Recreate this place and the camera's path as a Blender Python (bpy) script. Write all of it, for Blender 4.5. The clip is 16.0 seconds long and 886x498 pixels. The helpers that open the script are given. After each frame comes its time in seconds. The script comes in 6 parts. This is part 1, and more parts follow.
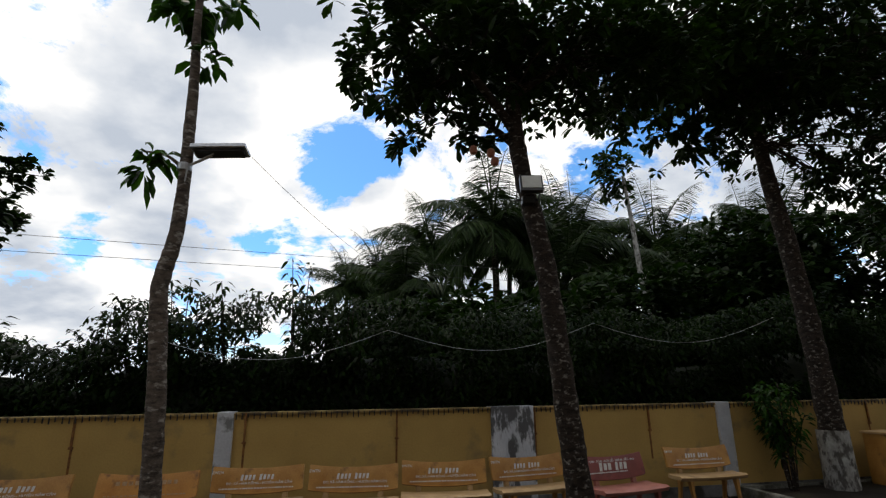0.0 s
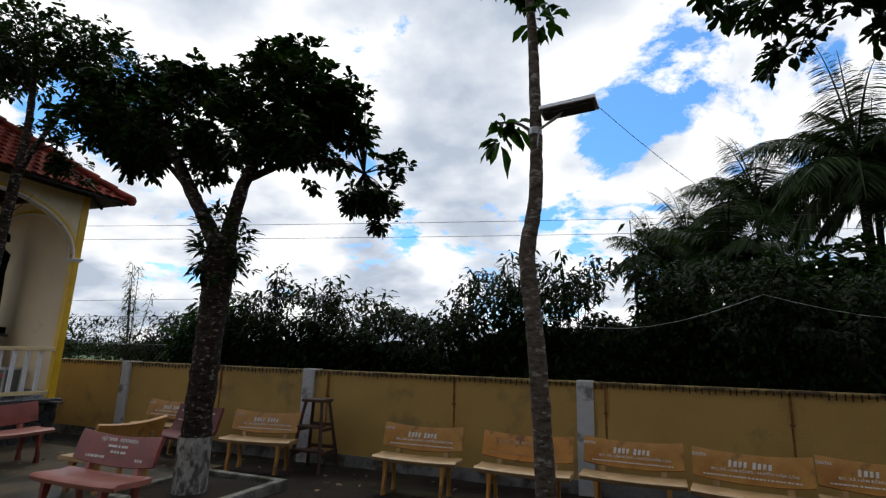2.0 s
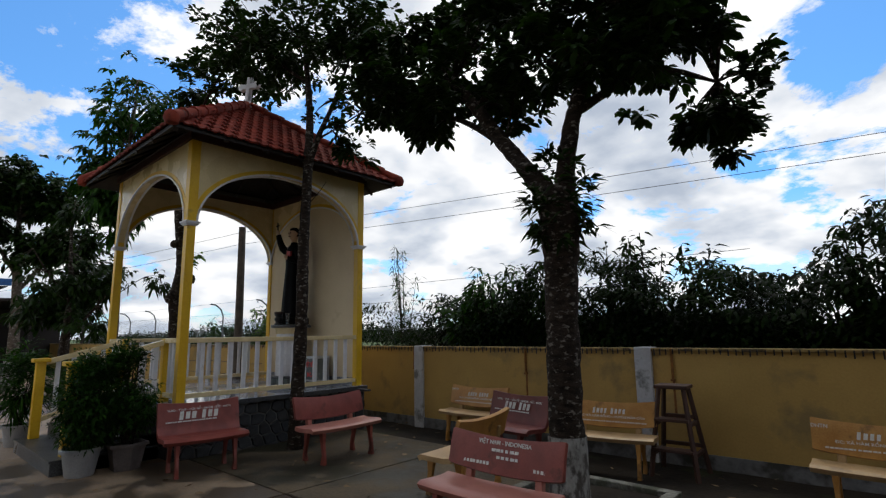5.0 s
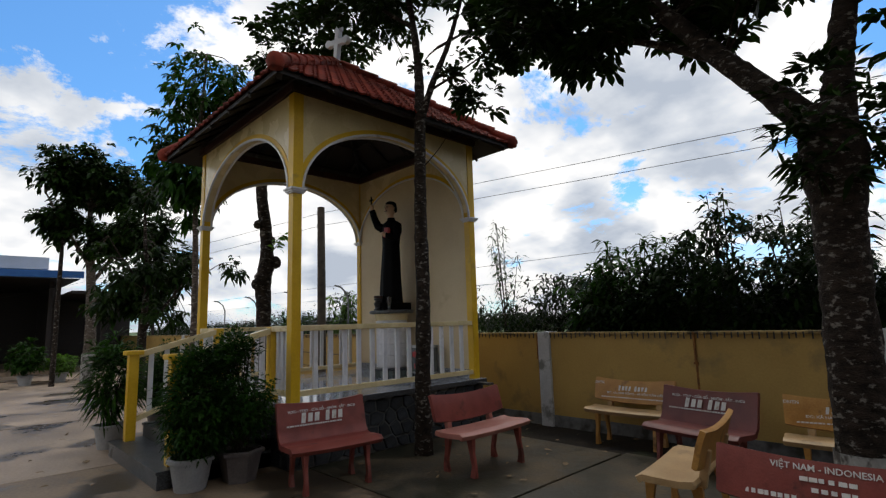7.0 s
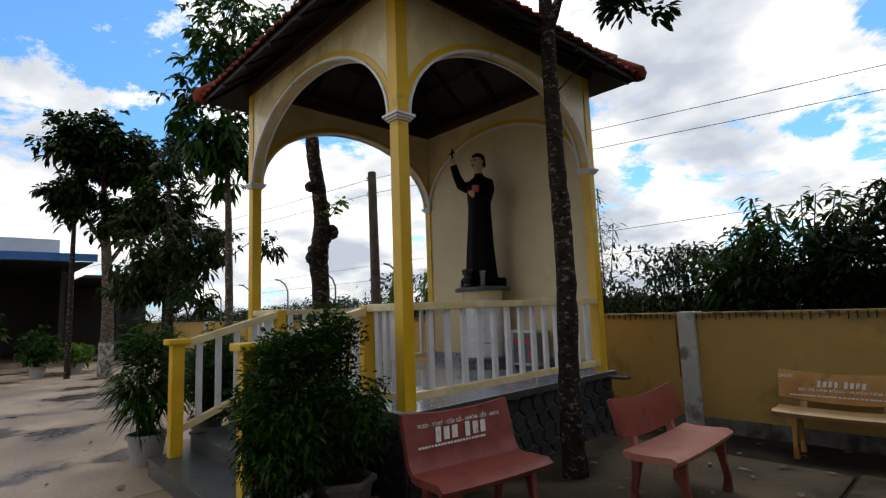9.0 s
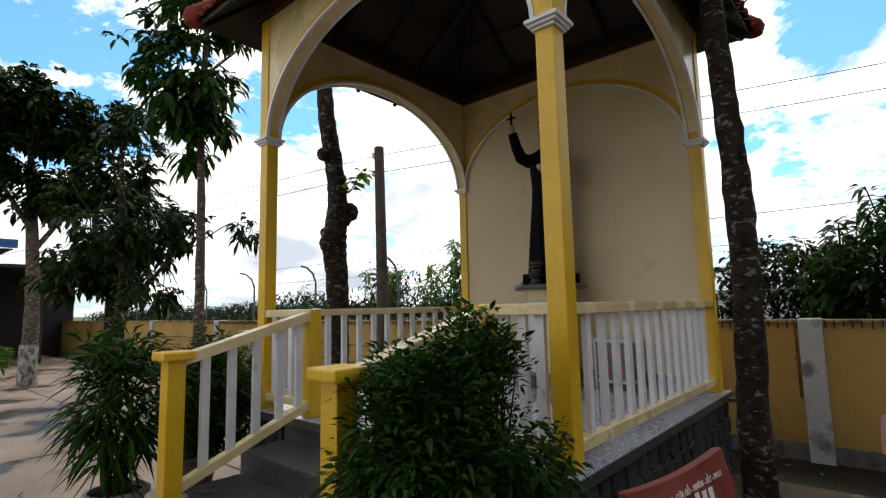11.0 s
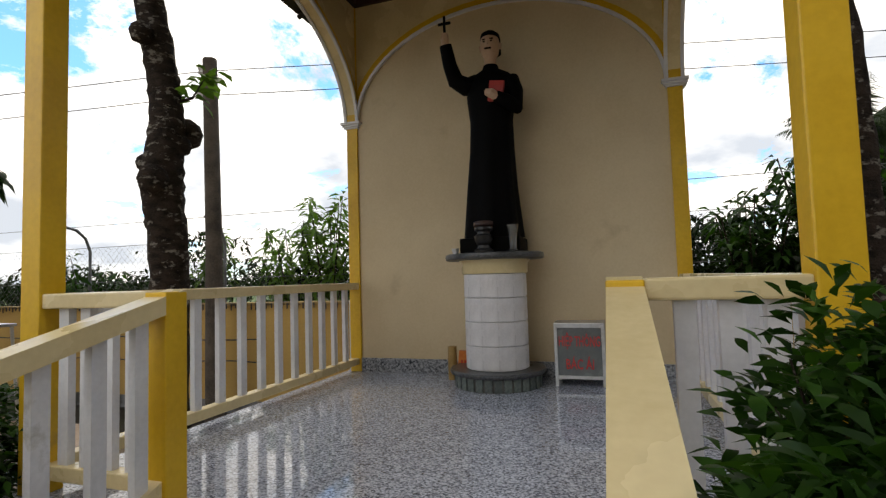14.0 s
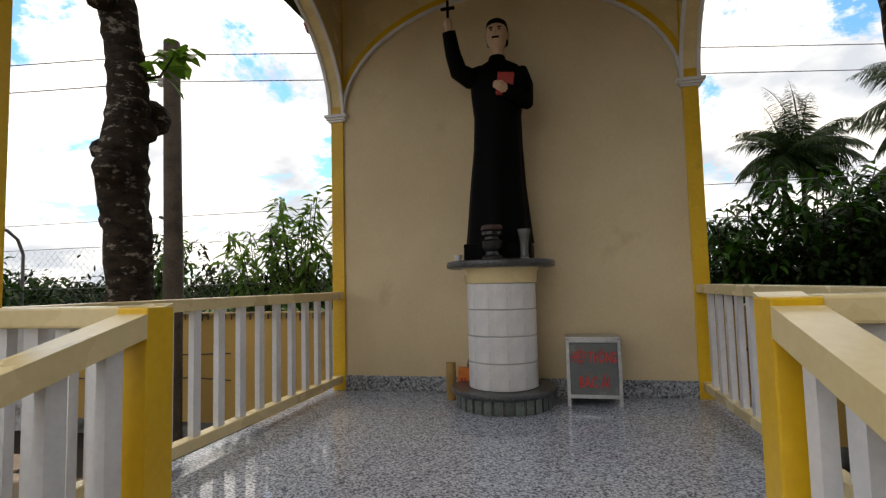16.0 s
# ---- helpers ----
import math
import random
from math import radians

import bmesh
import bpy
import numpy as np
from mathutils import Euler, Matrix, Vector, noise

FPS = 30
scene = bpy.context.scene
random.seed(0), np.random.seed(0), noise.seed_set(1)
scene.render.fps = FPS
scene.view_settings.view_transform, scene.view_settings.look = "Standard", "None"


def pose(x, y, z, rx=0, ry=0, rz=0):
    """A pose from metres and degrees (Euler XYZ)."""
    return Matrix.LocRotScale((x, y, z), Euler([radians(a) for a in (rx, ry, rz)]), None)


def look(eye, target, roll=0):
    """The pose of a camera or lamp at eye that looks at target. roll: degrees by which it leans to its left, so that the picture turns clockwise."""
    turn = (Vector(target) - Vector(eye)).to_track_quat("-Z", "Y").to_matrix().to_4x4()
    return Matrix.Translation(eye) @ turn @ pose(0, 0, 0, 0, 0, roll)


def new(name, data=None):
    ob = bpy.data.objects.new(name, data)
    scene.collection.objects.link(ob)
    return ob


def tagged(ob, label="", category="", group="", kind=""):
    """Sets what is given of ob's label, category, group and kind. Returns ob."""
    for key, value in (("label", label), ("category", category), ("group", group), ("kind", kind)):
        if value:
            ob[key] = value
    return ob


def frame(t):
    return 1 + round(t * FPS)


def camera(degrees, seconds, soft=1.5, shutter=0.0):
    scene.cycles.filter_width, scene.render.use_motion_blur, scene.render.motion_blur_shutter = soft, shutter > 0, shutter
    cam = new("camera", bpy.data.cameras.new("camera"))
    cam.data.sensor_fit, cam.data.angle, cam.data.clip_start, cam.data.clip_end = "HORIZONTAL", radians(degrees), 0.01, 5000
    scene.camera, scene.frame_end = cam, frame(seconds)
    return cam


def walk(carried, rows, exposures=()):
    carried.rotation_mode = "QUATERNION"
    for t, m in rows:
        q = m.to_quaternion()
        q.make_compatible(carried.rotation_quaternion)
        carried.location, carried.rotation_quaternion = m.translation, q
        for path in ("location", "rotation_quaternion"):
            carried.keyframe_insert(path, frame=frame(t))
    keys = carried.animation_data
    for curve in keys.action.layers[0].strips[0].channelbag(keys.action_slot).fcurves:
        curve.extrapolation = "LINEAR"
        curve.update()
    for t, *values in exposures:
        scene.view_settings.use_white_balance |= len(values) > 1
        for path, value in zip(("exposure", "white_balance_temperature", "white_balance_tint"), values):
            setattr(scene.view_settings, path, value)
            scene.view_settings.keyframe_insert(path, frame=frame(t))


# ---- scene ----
# seconds, x, y, z in metres, then the turn in degrees
cam = camera(81.6, 16.0, soft=1.3)
PATH = [
    (0.0, 11.344, -4.924, 1.536, 105.29, 0.77, -10.49),
    (0.5, 11.277, -4.750, 1.571, 104.08, 0.42, -0.10),
    (1.0, 11.103, -4.770, 1.531, 103.35, -0.56, 8.36),
    (1.5, 10.796, -4.658, 1.548, 102.83, -1.20, 14.30),
    (2.0, 10.578, -4.477, 1.518, 101.97, -1.77, 20.92),
    (2.5, 10.294, -4.352, 1.504, 101.14, -1.71, 26.96),
    (3.0, 9.970, -4.262, 1.512, 101.04, -1.27, 30.29),
    (3.5, 9.619, -4.185, 1.519, 100.54, -0.52, 33.26),
    (4.0, 9.143, -4.126, 1.526, 99.96, 0.27, 36.39),
    (4.5, 8.721, -4.128, 1.518, 99.92, 0.52, 39.38),
    (5.0, 8.312, -4.136, 1.503, 99.29, 0.87, 41.87),
    (7.5, 6.109, -4.067, 1.468, 98.02, 1.73, 46.68),
    (8.0, 5.596, -3.985, 1.459, 97.66, 1.89, 46.55),
    (8.5, 5.058, -3.957, 1.447, 97.37, 1.97, 46.97),
    (9.0, 4.565, -3.919, 1.427, 96.68, 2.08, 47.20),
    (11.5, 2.288, -3.691, 1.504, 96.50, 0.85, 37.63),
    (12.0, 1.959, -3.493, 1.538, 96.40, 0.54, 34.06),
    (12.5, 1.644, -3.365, 1.547, 96.43, 0.56, 30.82),
    (13.0, 1.368, -3.267, 1.529, 95.74, 0.39, 27.09),
    (13.5, 1.118, -3.070, 1.519, 95.24, 1.05, 22.71),
    (14.0, 0.879, -2.950, 1.501, 93.32, 1.69, 18.25),
    (14.5, 0.676, -2.854, 1.489, 93.37, 1.81, 17.88),
    (15.0, 0.550, -2.747, 1.492, 93.19, 1.80, 16.71),
    (15.5, 0.470, -2.663, 1.507, 93.70, 1.73, 14.96),
    (16.0, 0.437, -2.674, 1.526, 93.99, 1.39, 13.15),
]
walk(cam, [(t, pose(*row)) for t, *row in PATH], [(0.0, -0.18, 6800, 10), (3.0, -0.30, 6350, 10), (5.0, -0.34, 6450, 10), (9.0, -0.12, 6800, 10), (12.0, 0.30, 6950, 10), (16.0, 0.25, 7450, 11)])

# ---------------------------------------------------------------- light
SUN_EL, SUN_AZ = radians(62), radians(-35)      # azimuth from +y towards +x
to_sun = Vector((math.sin(SUN_AZ) * math.cos(SUN_EL), math.cos(SUN_AZ) * math.cos(SUN_EL), math.sin(SUN_EL)))
sun = new("sun", bpy.data.lights.new("sun", "SUN"))
sun.data.energy, sun.data.angle, sun.data.color = 0.75, radians(12), (1.0, 0.93, 0.82)
sun.matrix_world = look((0, 0, 30), Vector((0, 0, 30)) - to_sun)


def build_world():
    """Bright broken clouds over a blue sky."""
    world = bpy.data.worlds.new("sky")
    scene.world = world
    world.use_nodes = True
    nt = world.node_tree
    nt.nodes.clear()
    n, ln = nt.nodes.new, nt.links.new
    out, bg = n("ShaderNodeOutputWorld"), n("ShaderNodeBackground")
    sky = n("ShaderNodeTexSky")
    sky.sky_type, sky.sun_disc = "NISHITA", False
    sky.sun_elevation, sky.sun_rotation = SUN_EL, SUN_AZ
    sky.dust_density, sky.ozone_density = 0.6, 2.0
    co = n("ShaderNodeTexCoord")
    sep = n("ShaderNodeSeparateXYZ")
    ln(co.outputs["Generated"], sep.inputs[0])
    lift = n("ShaderNodeMath"); lift.operation = "MAXIMUM"; lift.inputs[1].default_value = 0.0
    ln(sep.outputs["Z"], lift.inputs[0])
    den = n("ShaderNodeMath"); den.operation = "ADD"; den.inputs[1].default_value = 0.34
    ln(lift.outputs[0], den.inputs[0])
    flat = n("ShaderNodeVectorMath"); flat.operation = "DIVIDE"
    comb = n("ShaderNodeCombineXYZ")
    for k in "XYZ":
        ln(den.outputs[0], comb.inputs[k])
    ln(co.outputs["Generated"], flat.inputs[0]); ln(comb.outputs[0], flat.inputs[1])
    place = n("ShaderNodeMapping")
    place.inputs["Location"].default_value = CLOUD_SHIFT
    ln(flat.outputs[0], place.inputs[0])
    big = n("ShaderNodeTexNoise"); big.inputs["Scale"].default_value = 2.0; big.inputs["Detail"].default_value = 12
    big.inputs["Roughness"].default_value = 0.67; big.inputs["Distortion"].default_value = 0.25
    ln(place.outputs[0], big.inputs["Vector"])
    # openings in the clouds: direction, cosine of the half-width, depth
    thick = big.outputs["Fac"]
    for way, cosine, depth in OPENINGS:
        dot = n("ShaderNodeVectorMath"); dot.operation = "DOT_PRODUCT"; dot.inputs[1].default_value = Vector(way).normalized()
        ln(co.outputs["Generated"], dot.inputs[0])
        fall = n("ShaderNodeMapRange"); fall.interpolation_type = "SMOOTHSTEP"
        fall.inputs["From Min"].default_value, fall.inputs["From Max"].default_value = cosine, 1.0
        fall.inputs["To Max"].default_value = depth
        ln(dot.outputs["Value"], fall.inputs["Value"])
        less = n("ShaderNodeMath"); less.operation = "SUBTRACT"
        ln(thick, less.inputs[0]); ln(fall.outputs[0], less.inputs[1])
        thick = less.outputs[0]
    cover = n("ShaderNodeValToRGB")
    cover.color_ramp.elements[0].position, cover.color_ramp.elements[1].position = 0.395, 0.45
    ln(thick, cover.inputs[0])
    # towards the horizon the clouds close up
    near = n("ShaderNodeMapRange")
    near.inputs["From Min"].default_value, near.inputs["From Max"].default_value = 0.02, 0.22
    near.inputs["To Min"].default_value, near.inputs["To Max"].default_value = 0.55, 0.0
    ln(sep.outputs["Z"], near.inputs["Value"])
    most = n("ShaderNodeMath"); most.operation = "MAXIMUM"
    ln(cover.outputs[0], most.inputs[0]); ln(near.outputs[0], most.inputs[1])
    belly = n("ShaderNodeTexNoise"); belly.inputs["Scale"].default_value = 2.8; belly.inputs["Detail"].default_value = 9
    shift = n("ShaderNodeVectorMath"); shift.operation = "ADD"; shift.inputs[1].default_value = (3.3, 1.2, 0.4)
    ln(place.outputs[0], shift.inputs[0]); ln(shift.outputs[0], belly.inputs["Vector"])
    tone = n("ShaderNodeValToRGB")
    e = tone.color_ramp.elements
    e[0].position, e[0].color = 0.36, (0.60, 0.68, 0.81, 1)
    e[1].position, e[1].color = 0.58, (1.35, 1.35, 1.35, 1)
    mid = e.new(0.47); mid.color = (0.90, 0.96, 1.05, 1)
    ln(belly.outputs["Fac"], tone.inputs[0])
    dim = n("ShaderNodeVectorMath"); dim.operation = "SCALE"; dim.inputs["Scale"].default_value = 0.14
    clear = n("ShaderNodeVectorMath"); clear.operation = "MULTIPLY"; clear.inputs[1].default_value = (0.68, 1.22, 1.62)
    ln(sky.outputs[0], clear.inputs[0]); ln(clear.outputs[0], dim.inputs[0])
    mix = n("ShaderNodeMix"); mix.data_type = "RGBA"
    ln(most.outputs[0], mix.inputs[0]); ln(dim.outputs[0], mix.inputs[6]); ln(tone.outputs[0], mix.inputs[7])
    ln(mix.outputs[2], bg.inputs["Color"])
    bg.inputs["Strength"].default_value = 1.0
    ln(bg.outputs[0], out.inputs[0])


CLOUD_SHIFT = (0.0, 0.0, 0.0)
OPENINGS = (((0.07, 0.872, 0.484), 0.992, 0.115), ((-0.03, 0.913, 0.41), 0.995, 0.12), ((-0.10, 0.976, 0.19), 0.998, 0.10), ((-0.87, 0.17, 0.46), 0.955, 0.15), ((-0.80, 0.50, 0.335), 0.994, 0.11), ((-0.43, 0.866, 0.24), 0.998, 0.09), ((0.25, 0.86, 0.445), 0.997, 0.10))
build_world()


# ---------------------------------------------------------------- materials
def material(name, a, b, rough=0.6, scale=6.0, fine=60.0, bump=0.15, metal=0.0, spec=0.5, stain=None, stain_scale=1.2,
             stain_from=0.52, island=0.0, translucent=0.0, random_object=0.0, rough_var=0.1, stretch=1.0, stain_rough=None, stain_edge=0.1):
    """Two colours mingled by a broad and a fine noise, with relief; stains of their own colour; variation by piece."""
    m = bpy.data.materials.new(name)
    m.use_nodes = True
    nt = m.node_tree
    n, ln = nt.nodes.new, nt.links.new
    bsdf, out = nt.nodes["Principled BSDF"], nt.nodes["Material Output"]
    co = n("ShaderNodeTexCoord")
    n1, n2 = n("ShaderNodeTexNoise"), n("ShaderNodeTexNoise")
    n1.inputs["Scale"].default_value, n1.inputs["Detail"].default_value = scale, 5
    n2.inputs["Scale"].default_value, n2.inputs["Detail"].default_value = fine, 3
    where = co.outputs["Object"]
    if stretch != 1:
        mp = n("ShaderNodeMapping"); mp.inputs["Scale"].default_value = (1, 1, stretch)
        ln(where, mp.inputs[0]); where = mp.outputs[0]
    for k in (n1, n2):
        ln(where, k.inputs["Vector"])
    add = n("ShaderNodeMath"); add.operation = "MULTIPLY_ADD"; add.inputs[1].default_value = 0.45
    ln(n2.outputs["Fac"], add.inputs[0]); ln(n1.outputs["Fac"], add.inputs[2])
    ramp = n("ShaderNodeMapRange")
    ramp.inputs["From Min"].default_value, ramp.inputs["From Max"].default_value = 0.52, 0.92
    ln(add.outputs[0], ramp.inputs["Value"])
    mix = n("ShaderNodeMix"); mix.data_type = "RGBA"
    mix.inputs[6].default_value, mix.inputs[7].default_value = (*a, 1), (*b, 1)
    ln(ramp.outputs[0], mix.inputs[0])
    colour = mix.outputs[2]
    if stain:
        n3 = n("ShaderNodeTexNoise")
        n3.inputs["Scale"].default_value, n3.inputs["Detail"].default_value, n3.inputs["Roughness"].default_value = stain_scale, 7, 0.62
        ln(where, n3.inputs["Vector"])
        r3 = n("ShaderNodeMapRange")
        r3.inputs["From Min"].default_value, r3.inputs["From Max"].default_value = stain_from, stain_from + stain_edge
        r3.inputs["To Max"].default_value = 0.85
        ln(n3.outputs["Fac"], r3.inputs["Value"])
        mx = n("ShaderNodeMix"); mx.data_type = "RGBA"
        mx.inputs[7].default_value = (*stain, 1)
        ln(r3.outputs[0], mx.inputs[0]); ln(colour, mx.inputs[6])
        colour = mx.outputs[2]
    if island or random_object:
        if island:
            g = n("ShaderNodeNewGeometry"); src = g.outputs["Random Per Island"]
        else:
            g = n("ShaderNodeObjectInfo"); src = g.outputs["Random"]
        k = island or random_object
        mr = n("ShaderNodeMapRange")
        mr.inputs["To Min"].default_value, mr.inputs["To Max"].default_value = 1 - k, 1 + k
        ln(src, mr.inputs["Value"])
        sc = n("ShaderNodeVectorMath"); sc.operation = "SCALE"
        ln(colour, sc.inputs[0]); ln(mr.outputs[0], sc.inputs["Scale"])
        colour = sc.outputs[0]
    ln(colour, bsdf.inputs["Base Color"])
    rr = n("ShaderNodeMapRange")
    rr.inputs["To Min"].default_value, rr.inputs["To Max"].default_value = max(0.02, rough - rough_var), min(1, rough + rough_var)
    ln(n1.outputs["Fac"], rr.inputs["Value"])
    gloss = rr.outputs[0]
    if stain and stain_rough is not None:
        wet = n("ShaderNodeMix")
        wet.inputs[3].default_value = stain_rough
        ln(r3.outputs[0], wet.inputs[0]); ln(gloss, wet.inputs[2])
        gloss = wet.outputs[0]
    ln(gloss, bsdf.inputs["Roughness"])
    bsdf.inputs["Metallic"].default_value = metal
    bsdf.inputs["Specular IOR Level"].default_value = spec
    if bump:
        bp = n("ShaderNodeBump"); bp.inputs["Strength"].default_value = bump; bp.inputs["Distance"].default_value = 0.02
        ln(add.outputs[0], bp.inputs["Height"]); ln(bp.outputs[0], bsdf.inputs["Normal"])
    if translucent:
        tr = n("ShaderNodeBsdfTranslucent")
        up = n("ShaderNodeVectorMath"); up.operation = "MULTIPLY"; up.inputs[1].default_value = (1.3, 1.5, 0.6)
        ln(colour, up.inputs[0]); ln(up.outputs[0], tr.inputs["Color"])
        ms = n("ShaderNodeMixShader"); ms.inputs[0].default_value = translucent
        ln(bsdf.outputs[0], ms.inputs[1]); ln(tr.outputs[0], ms.inputs[2]); ln(ms.outputs[0], out.inputs[0])
    return m


def terrazzo(name, light, dark, chip, rough):
    """Polished stone chips in a grey ground."""
    m = bpy.data.materials.new(name)
    m.use_nodes = True
    nt = m.node_tree
    n, ln = nt.nodes.new, nt.links.new
    bsdf = nt.nodes["Principled BSDF"]
    co = n("ShaderNodeTexCoord")
    v = n("ShaderNodeTexVoronoi"); v.inputs["Scale"].default_value = chip
    ns = n("ShaderNodeTexNoise"); ns.inputs["Scale"].default_value = 1.6; ns.inputs["Detail"].default_value = 5
    fine = n("ShaderNodeTexNoise"); fine.inputs["Scale"].default_value = chip * 0.8; fine.inputs["Detail"].default_value = 4
    for k in (v, ns, fine):
        ln(co.outputs["Object"], k.inputs["Vector"])
    bw = n("ShaderNodeSeparateColor"); ln(v.outputs["Color"], bw.inputs[0])
    ad = n("ShaderNodeMath"); ad.operation = "MULTIPLY_ADD"; ad.inputs[1].default_value = 0.5
    ln(bw.outputs[0], ad.inputs[0]); ln(fine.outputs["Fac"], ad.inputs[2])
    rp = n("ShaderNodeValToRGB")
    e = rp.color_ramp.elements
    e[0].position, e[0].color = 0.42, (*dark, 1)
    e[1].position, e[1].color = 0.98, (*light, 1)
    md = e.new(0.70); md.color = (*[0.45 * p + 0.55 * q for p, q in zip(light, dark)], 1)
    ln(ad.outputs[0], rp.inputs[0]); ln(rp.outputs[0], bsdf.inputs["Base Color"])
    rr = n("ShaderNodeMapRange"); rr.inputs["To Min"].default_value, rr.inputs["To Max"].default_value = rough * 0.4, rough * 1.8
    ln(ns.outputs["Fac"], rr.inputs["Value"]); ln(rr.outputs[0], bsdf.inputs["Roughness"])
    return m


GOLD = material("golden_paint", (0.66, 0.385, 0.012), (0.80, 0.50, 0.025), 0.38, 3, 40, 0.06, stain=(0.45, 0.27, 0.06), stain_scale=3, stain_from=0.64)
CREAM = material("cream_paint", (0.70, 0.56, 0.30), (0.80, 0.66, 0.37), 0.27, 3, 40, 0.06, stain=(0.52, 0.38, 0.17), stain_scale=3, stain_from=0.66)
WALL = material("cream_wall_paint", (0.62, 0.49, 0.30), (0.70, 0.57, 0.365), 0.6, 2, 60, 0.08, stain=(0.52, 0.40, 0.235), stain_scale=1.5, stain_from=0.62)
WHITE = material("white_paint", (0.66, 0.66, 0.68), (0.80, 0.80, 0.82), 0.4, 5, 60, 0.08, stain=(0.42, 0.40, 0.36), stain_scale=5, stain_from=0.62)
FENCE = material("ochre_wall_paint", (0.42, 0.265, 0.075), (0.53, 0.345, 0.105), 0.8, 1.3, 45, 0.2, stain=(0.27, 0.19, 0.08), stain_scale=1.4, stain_from=0.55)
PILLAR = material("grey_pillar_paint", (0.42, 0.43, 0.45), (0.60, 0.61, 0.63), 0.8, 3, 40, 0.2, stain=(0.13, 0.13, 0.12), stain_scale=3, stain_from=0.55)
MOULD = material("peeling_white_paint", (0.50, 0.52, 0.55), (0.70, 0.72, 0.75), 0.8, 4, 40, 0.3, stain=(0.022, 0.019, 0.017), stain_scale=4.5, stain_from=0.475, stain_edge=0.06, stretch=0.4)
COPING = material("mossy_coping", (0.30, 0.20, 0.07), (0.42, 0.29, 0.11), 0.9, 3, 40, 0.4, stain=(0.07, 0.05, 0.03), stain_scale=6, stain_from=0.48)
RUST = material("rusty_iron", (0.12, 0.045, 0.014), (0.30, 0.13, 0.03), 0.85, 14, 90, 0.3)
# one concrete in lit and shaded tones; its blotches are wet patches and moss
CONCRETE = material("shaded_damp_concrete", (0.135, 0.092, 0.054), (0.28, 0.20, 0.128), 0.62, 1.2, 30, 0.25, stain=(0.040, 0.029, 0.018), stain_scale=0.75, stain_from=0.475, stain_edge=0.05, stain_rough=0.3, random_object=0.08, rough_var=0.3)
CONCRETE_PALE = material("lit_concrete", (0.23, 0.165, 0.115), (0.42, 0.32, 0.235), 0.6, 1.1, 30, 0.25, stain=(0.060, 0.040, 0.023), stain_scale=0.62, stain_from=0.515, stain_edge=0.05, stain_rough=0.22, random_object=0.08, rough_var=0.3)
MOSSY_SHADED = material("mossy_wet_shaded_concrete", (0.022, 0.017, 0.010), (0.115, 0.085, 0.050), 0.75, 1.6, 30, 0.4, spec=0.3, stain=(0.014, 0.015, 0.008), stain_scale=0.9, stain_from=0.47, stain_edge=0.12, stain_rough=0.4, random_object=0.1, rough_var=0.25)
SOIL = material("dark_soil", (0.008, 0.006, 0.004), (0.028, 0.021, 0.014), 0.95, 2, 25, 0.8, spec=0.2, stain=(0.03, 0.034, 0.013), stain_scale=1.1, stain_from=0.56)
FIELD = material("green_field", (0.05, 0.09, 0.02), (0.10, 0.15, 0.04), 0.9, 0.2, 5, 0.3)
DAMP = material("damp_wall_foot", (0.11, 0.11, 0.11), (0.22, 0.22, 0.225), 0.85, 3, 40, 0.3, stain=(0.03, 0.028, 0.018), stain_scale=2.5, stain_from=0.48)
KERB = material("whitewashed_kerb", (0.07, 0.068, 0.055), (0.24, 0.235, 0.20), 0.9, 5, 40, 0.5, stain=(0.05, 0.055, 0.03), stain_scale=4, stain_from=0.5)
BARK = material("dark_bark", (0.009, 0.006, 0.004), (0.042, 0.030, 0.022), 0.95, 12, 70, 1.0, spec=0.2, stain=(0.22, 0.20, 0.17), stain_scale=14, stain_from=0.565, stain_edge=0.07, stretch=1.9)
BARK_PALE = material("lichen_bark", (0.035, 0.026, 0.019), (0.15, 0.118, 0.092), 0.92, 12, 70, 1.0, spec=0.25, stain=(0.36, 0.33, 0.29), stain_scale=9, stain_from=0.55, stretch=2.4)
LIME = material("limewashed_bark", (0.19, 0.18, 0.165), (0.40, 0.39, 0.36), 0.9, 7, 40, 0.9, stain=(0.04, 0.032, 0.025), stain_scale=12, stain_from=0.47, stretch=0.55)
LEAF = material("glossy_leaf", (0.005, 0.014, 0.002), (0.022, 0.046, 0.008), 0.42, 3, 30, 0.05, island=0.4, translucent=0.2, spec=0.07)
LEAF_LIGHT = material("young_leaf", (0.05, 0.11, 0.018), (0.12, 0.21, 0.045), 0.45, 3, 30, 0.05, island=0.4, translucent=0.35, spec=0.07)
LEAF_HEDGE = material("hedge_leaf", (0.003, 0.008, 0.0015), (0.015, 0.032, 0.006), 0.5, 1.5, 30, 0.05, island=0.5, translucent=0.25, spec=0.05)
LEAF_SHRUB = material("shrub_leaf", (0.007, 0.026, 0.003), (0.032, 0.08, 0.012), 0.4, 4, 30, 0.05, island=0.5, translucent=0.3, spec=0.07)
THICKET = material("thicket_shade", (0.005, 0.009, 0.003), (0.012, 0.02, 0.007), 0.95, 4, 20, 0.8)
PALM = material("palm_leaf", (0.010, 0.020, 0.006), (0.030, 0.05, 0.015), 0.45, 2, 20, 0.05, island=0.4, translucent=0.2, spec=0.07)
DRY = material("dry_leaf", (0.10, 0.06, 0.025), (0.22, 0.14, 0.06), 0.7, 4, 30, 0.05, island=0.3)
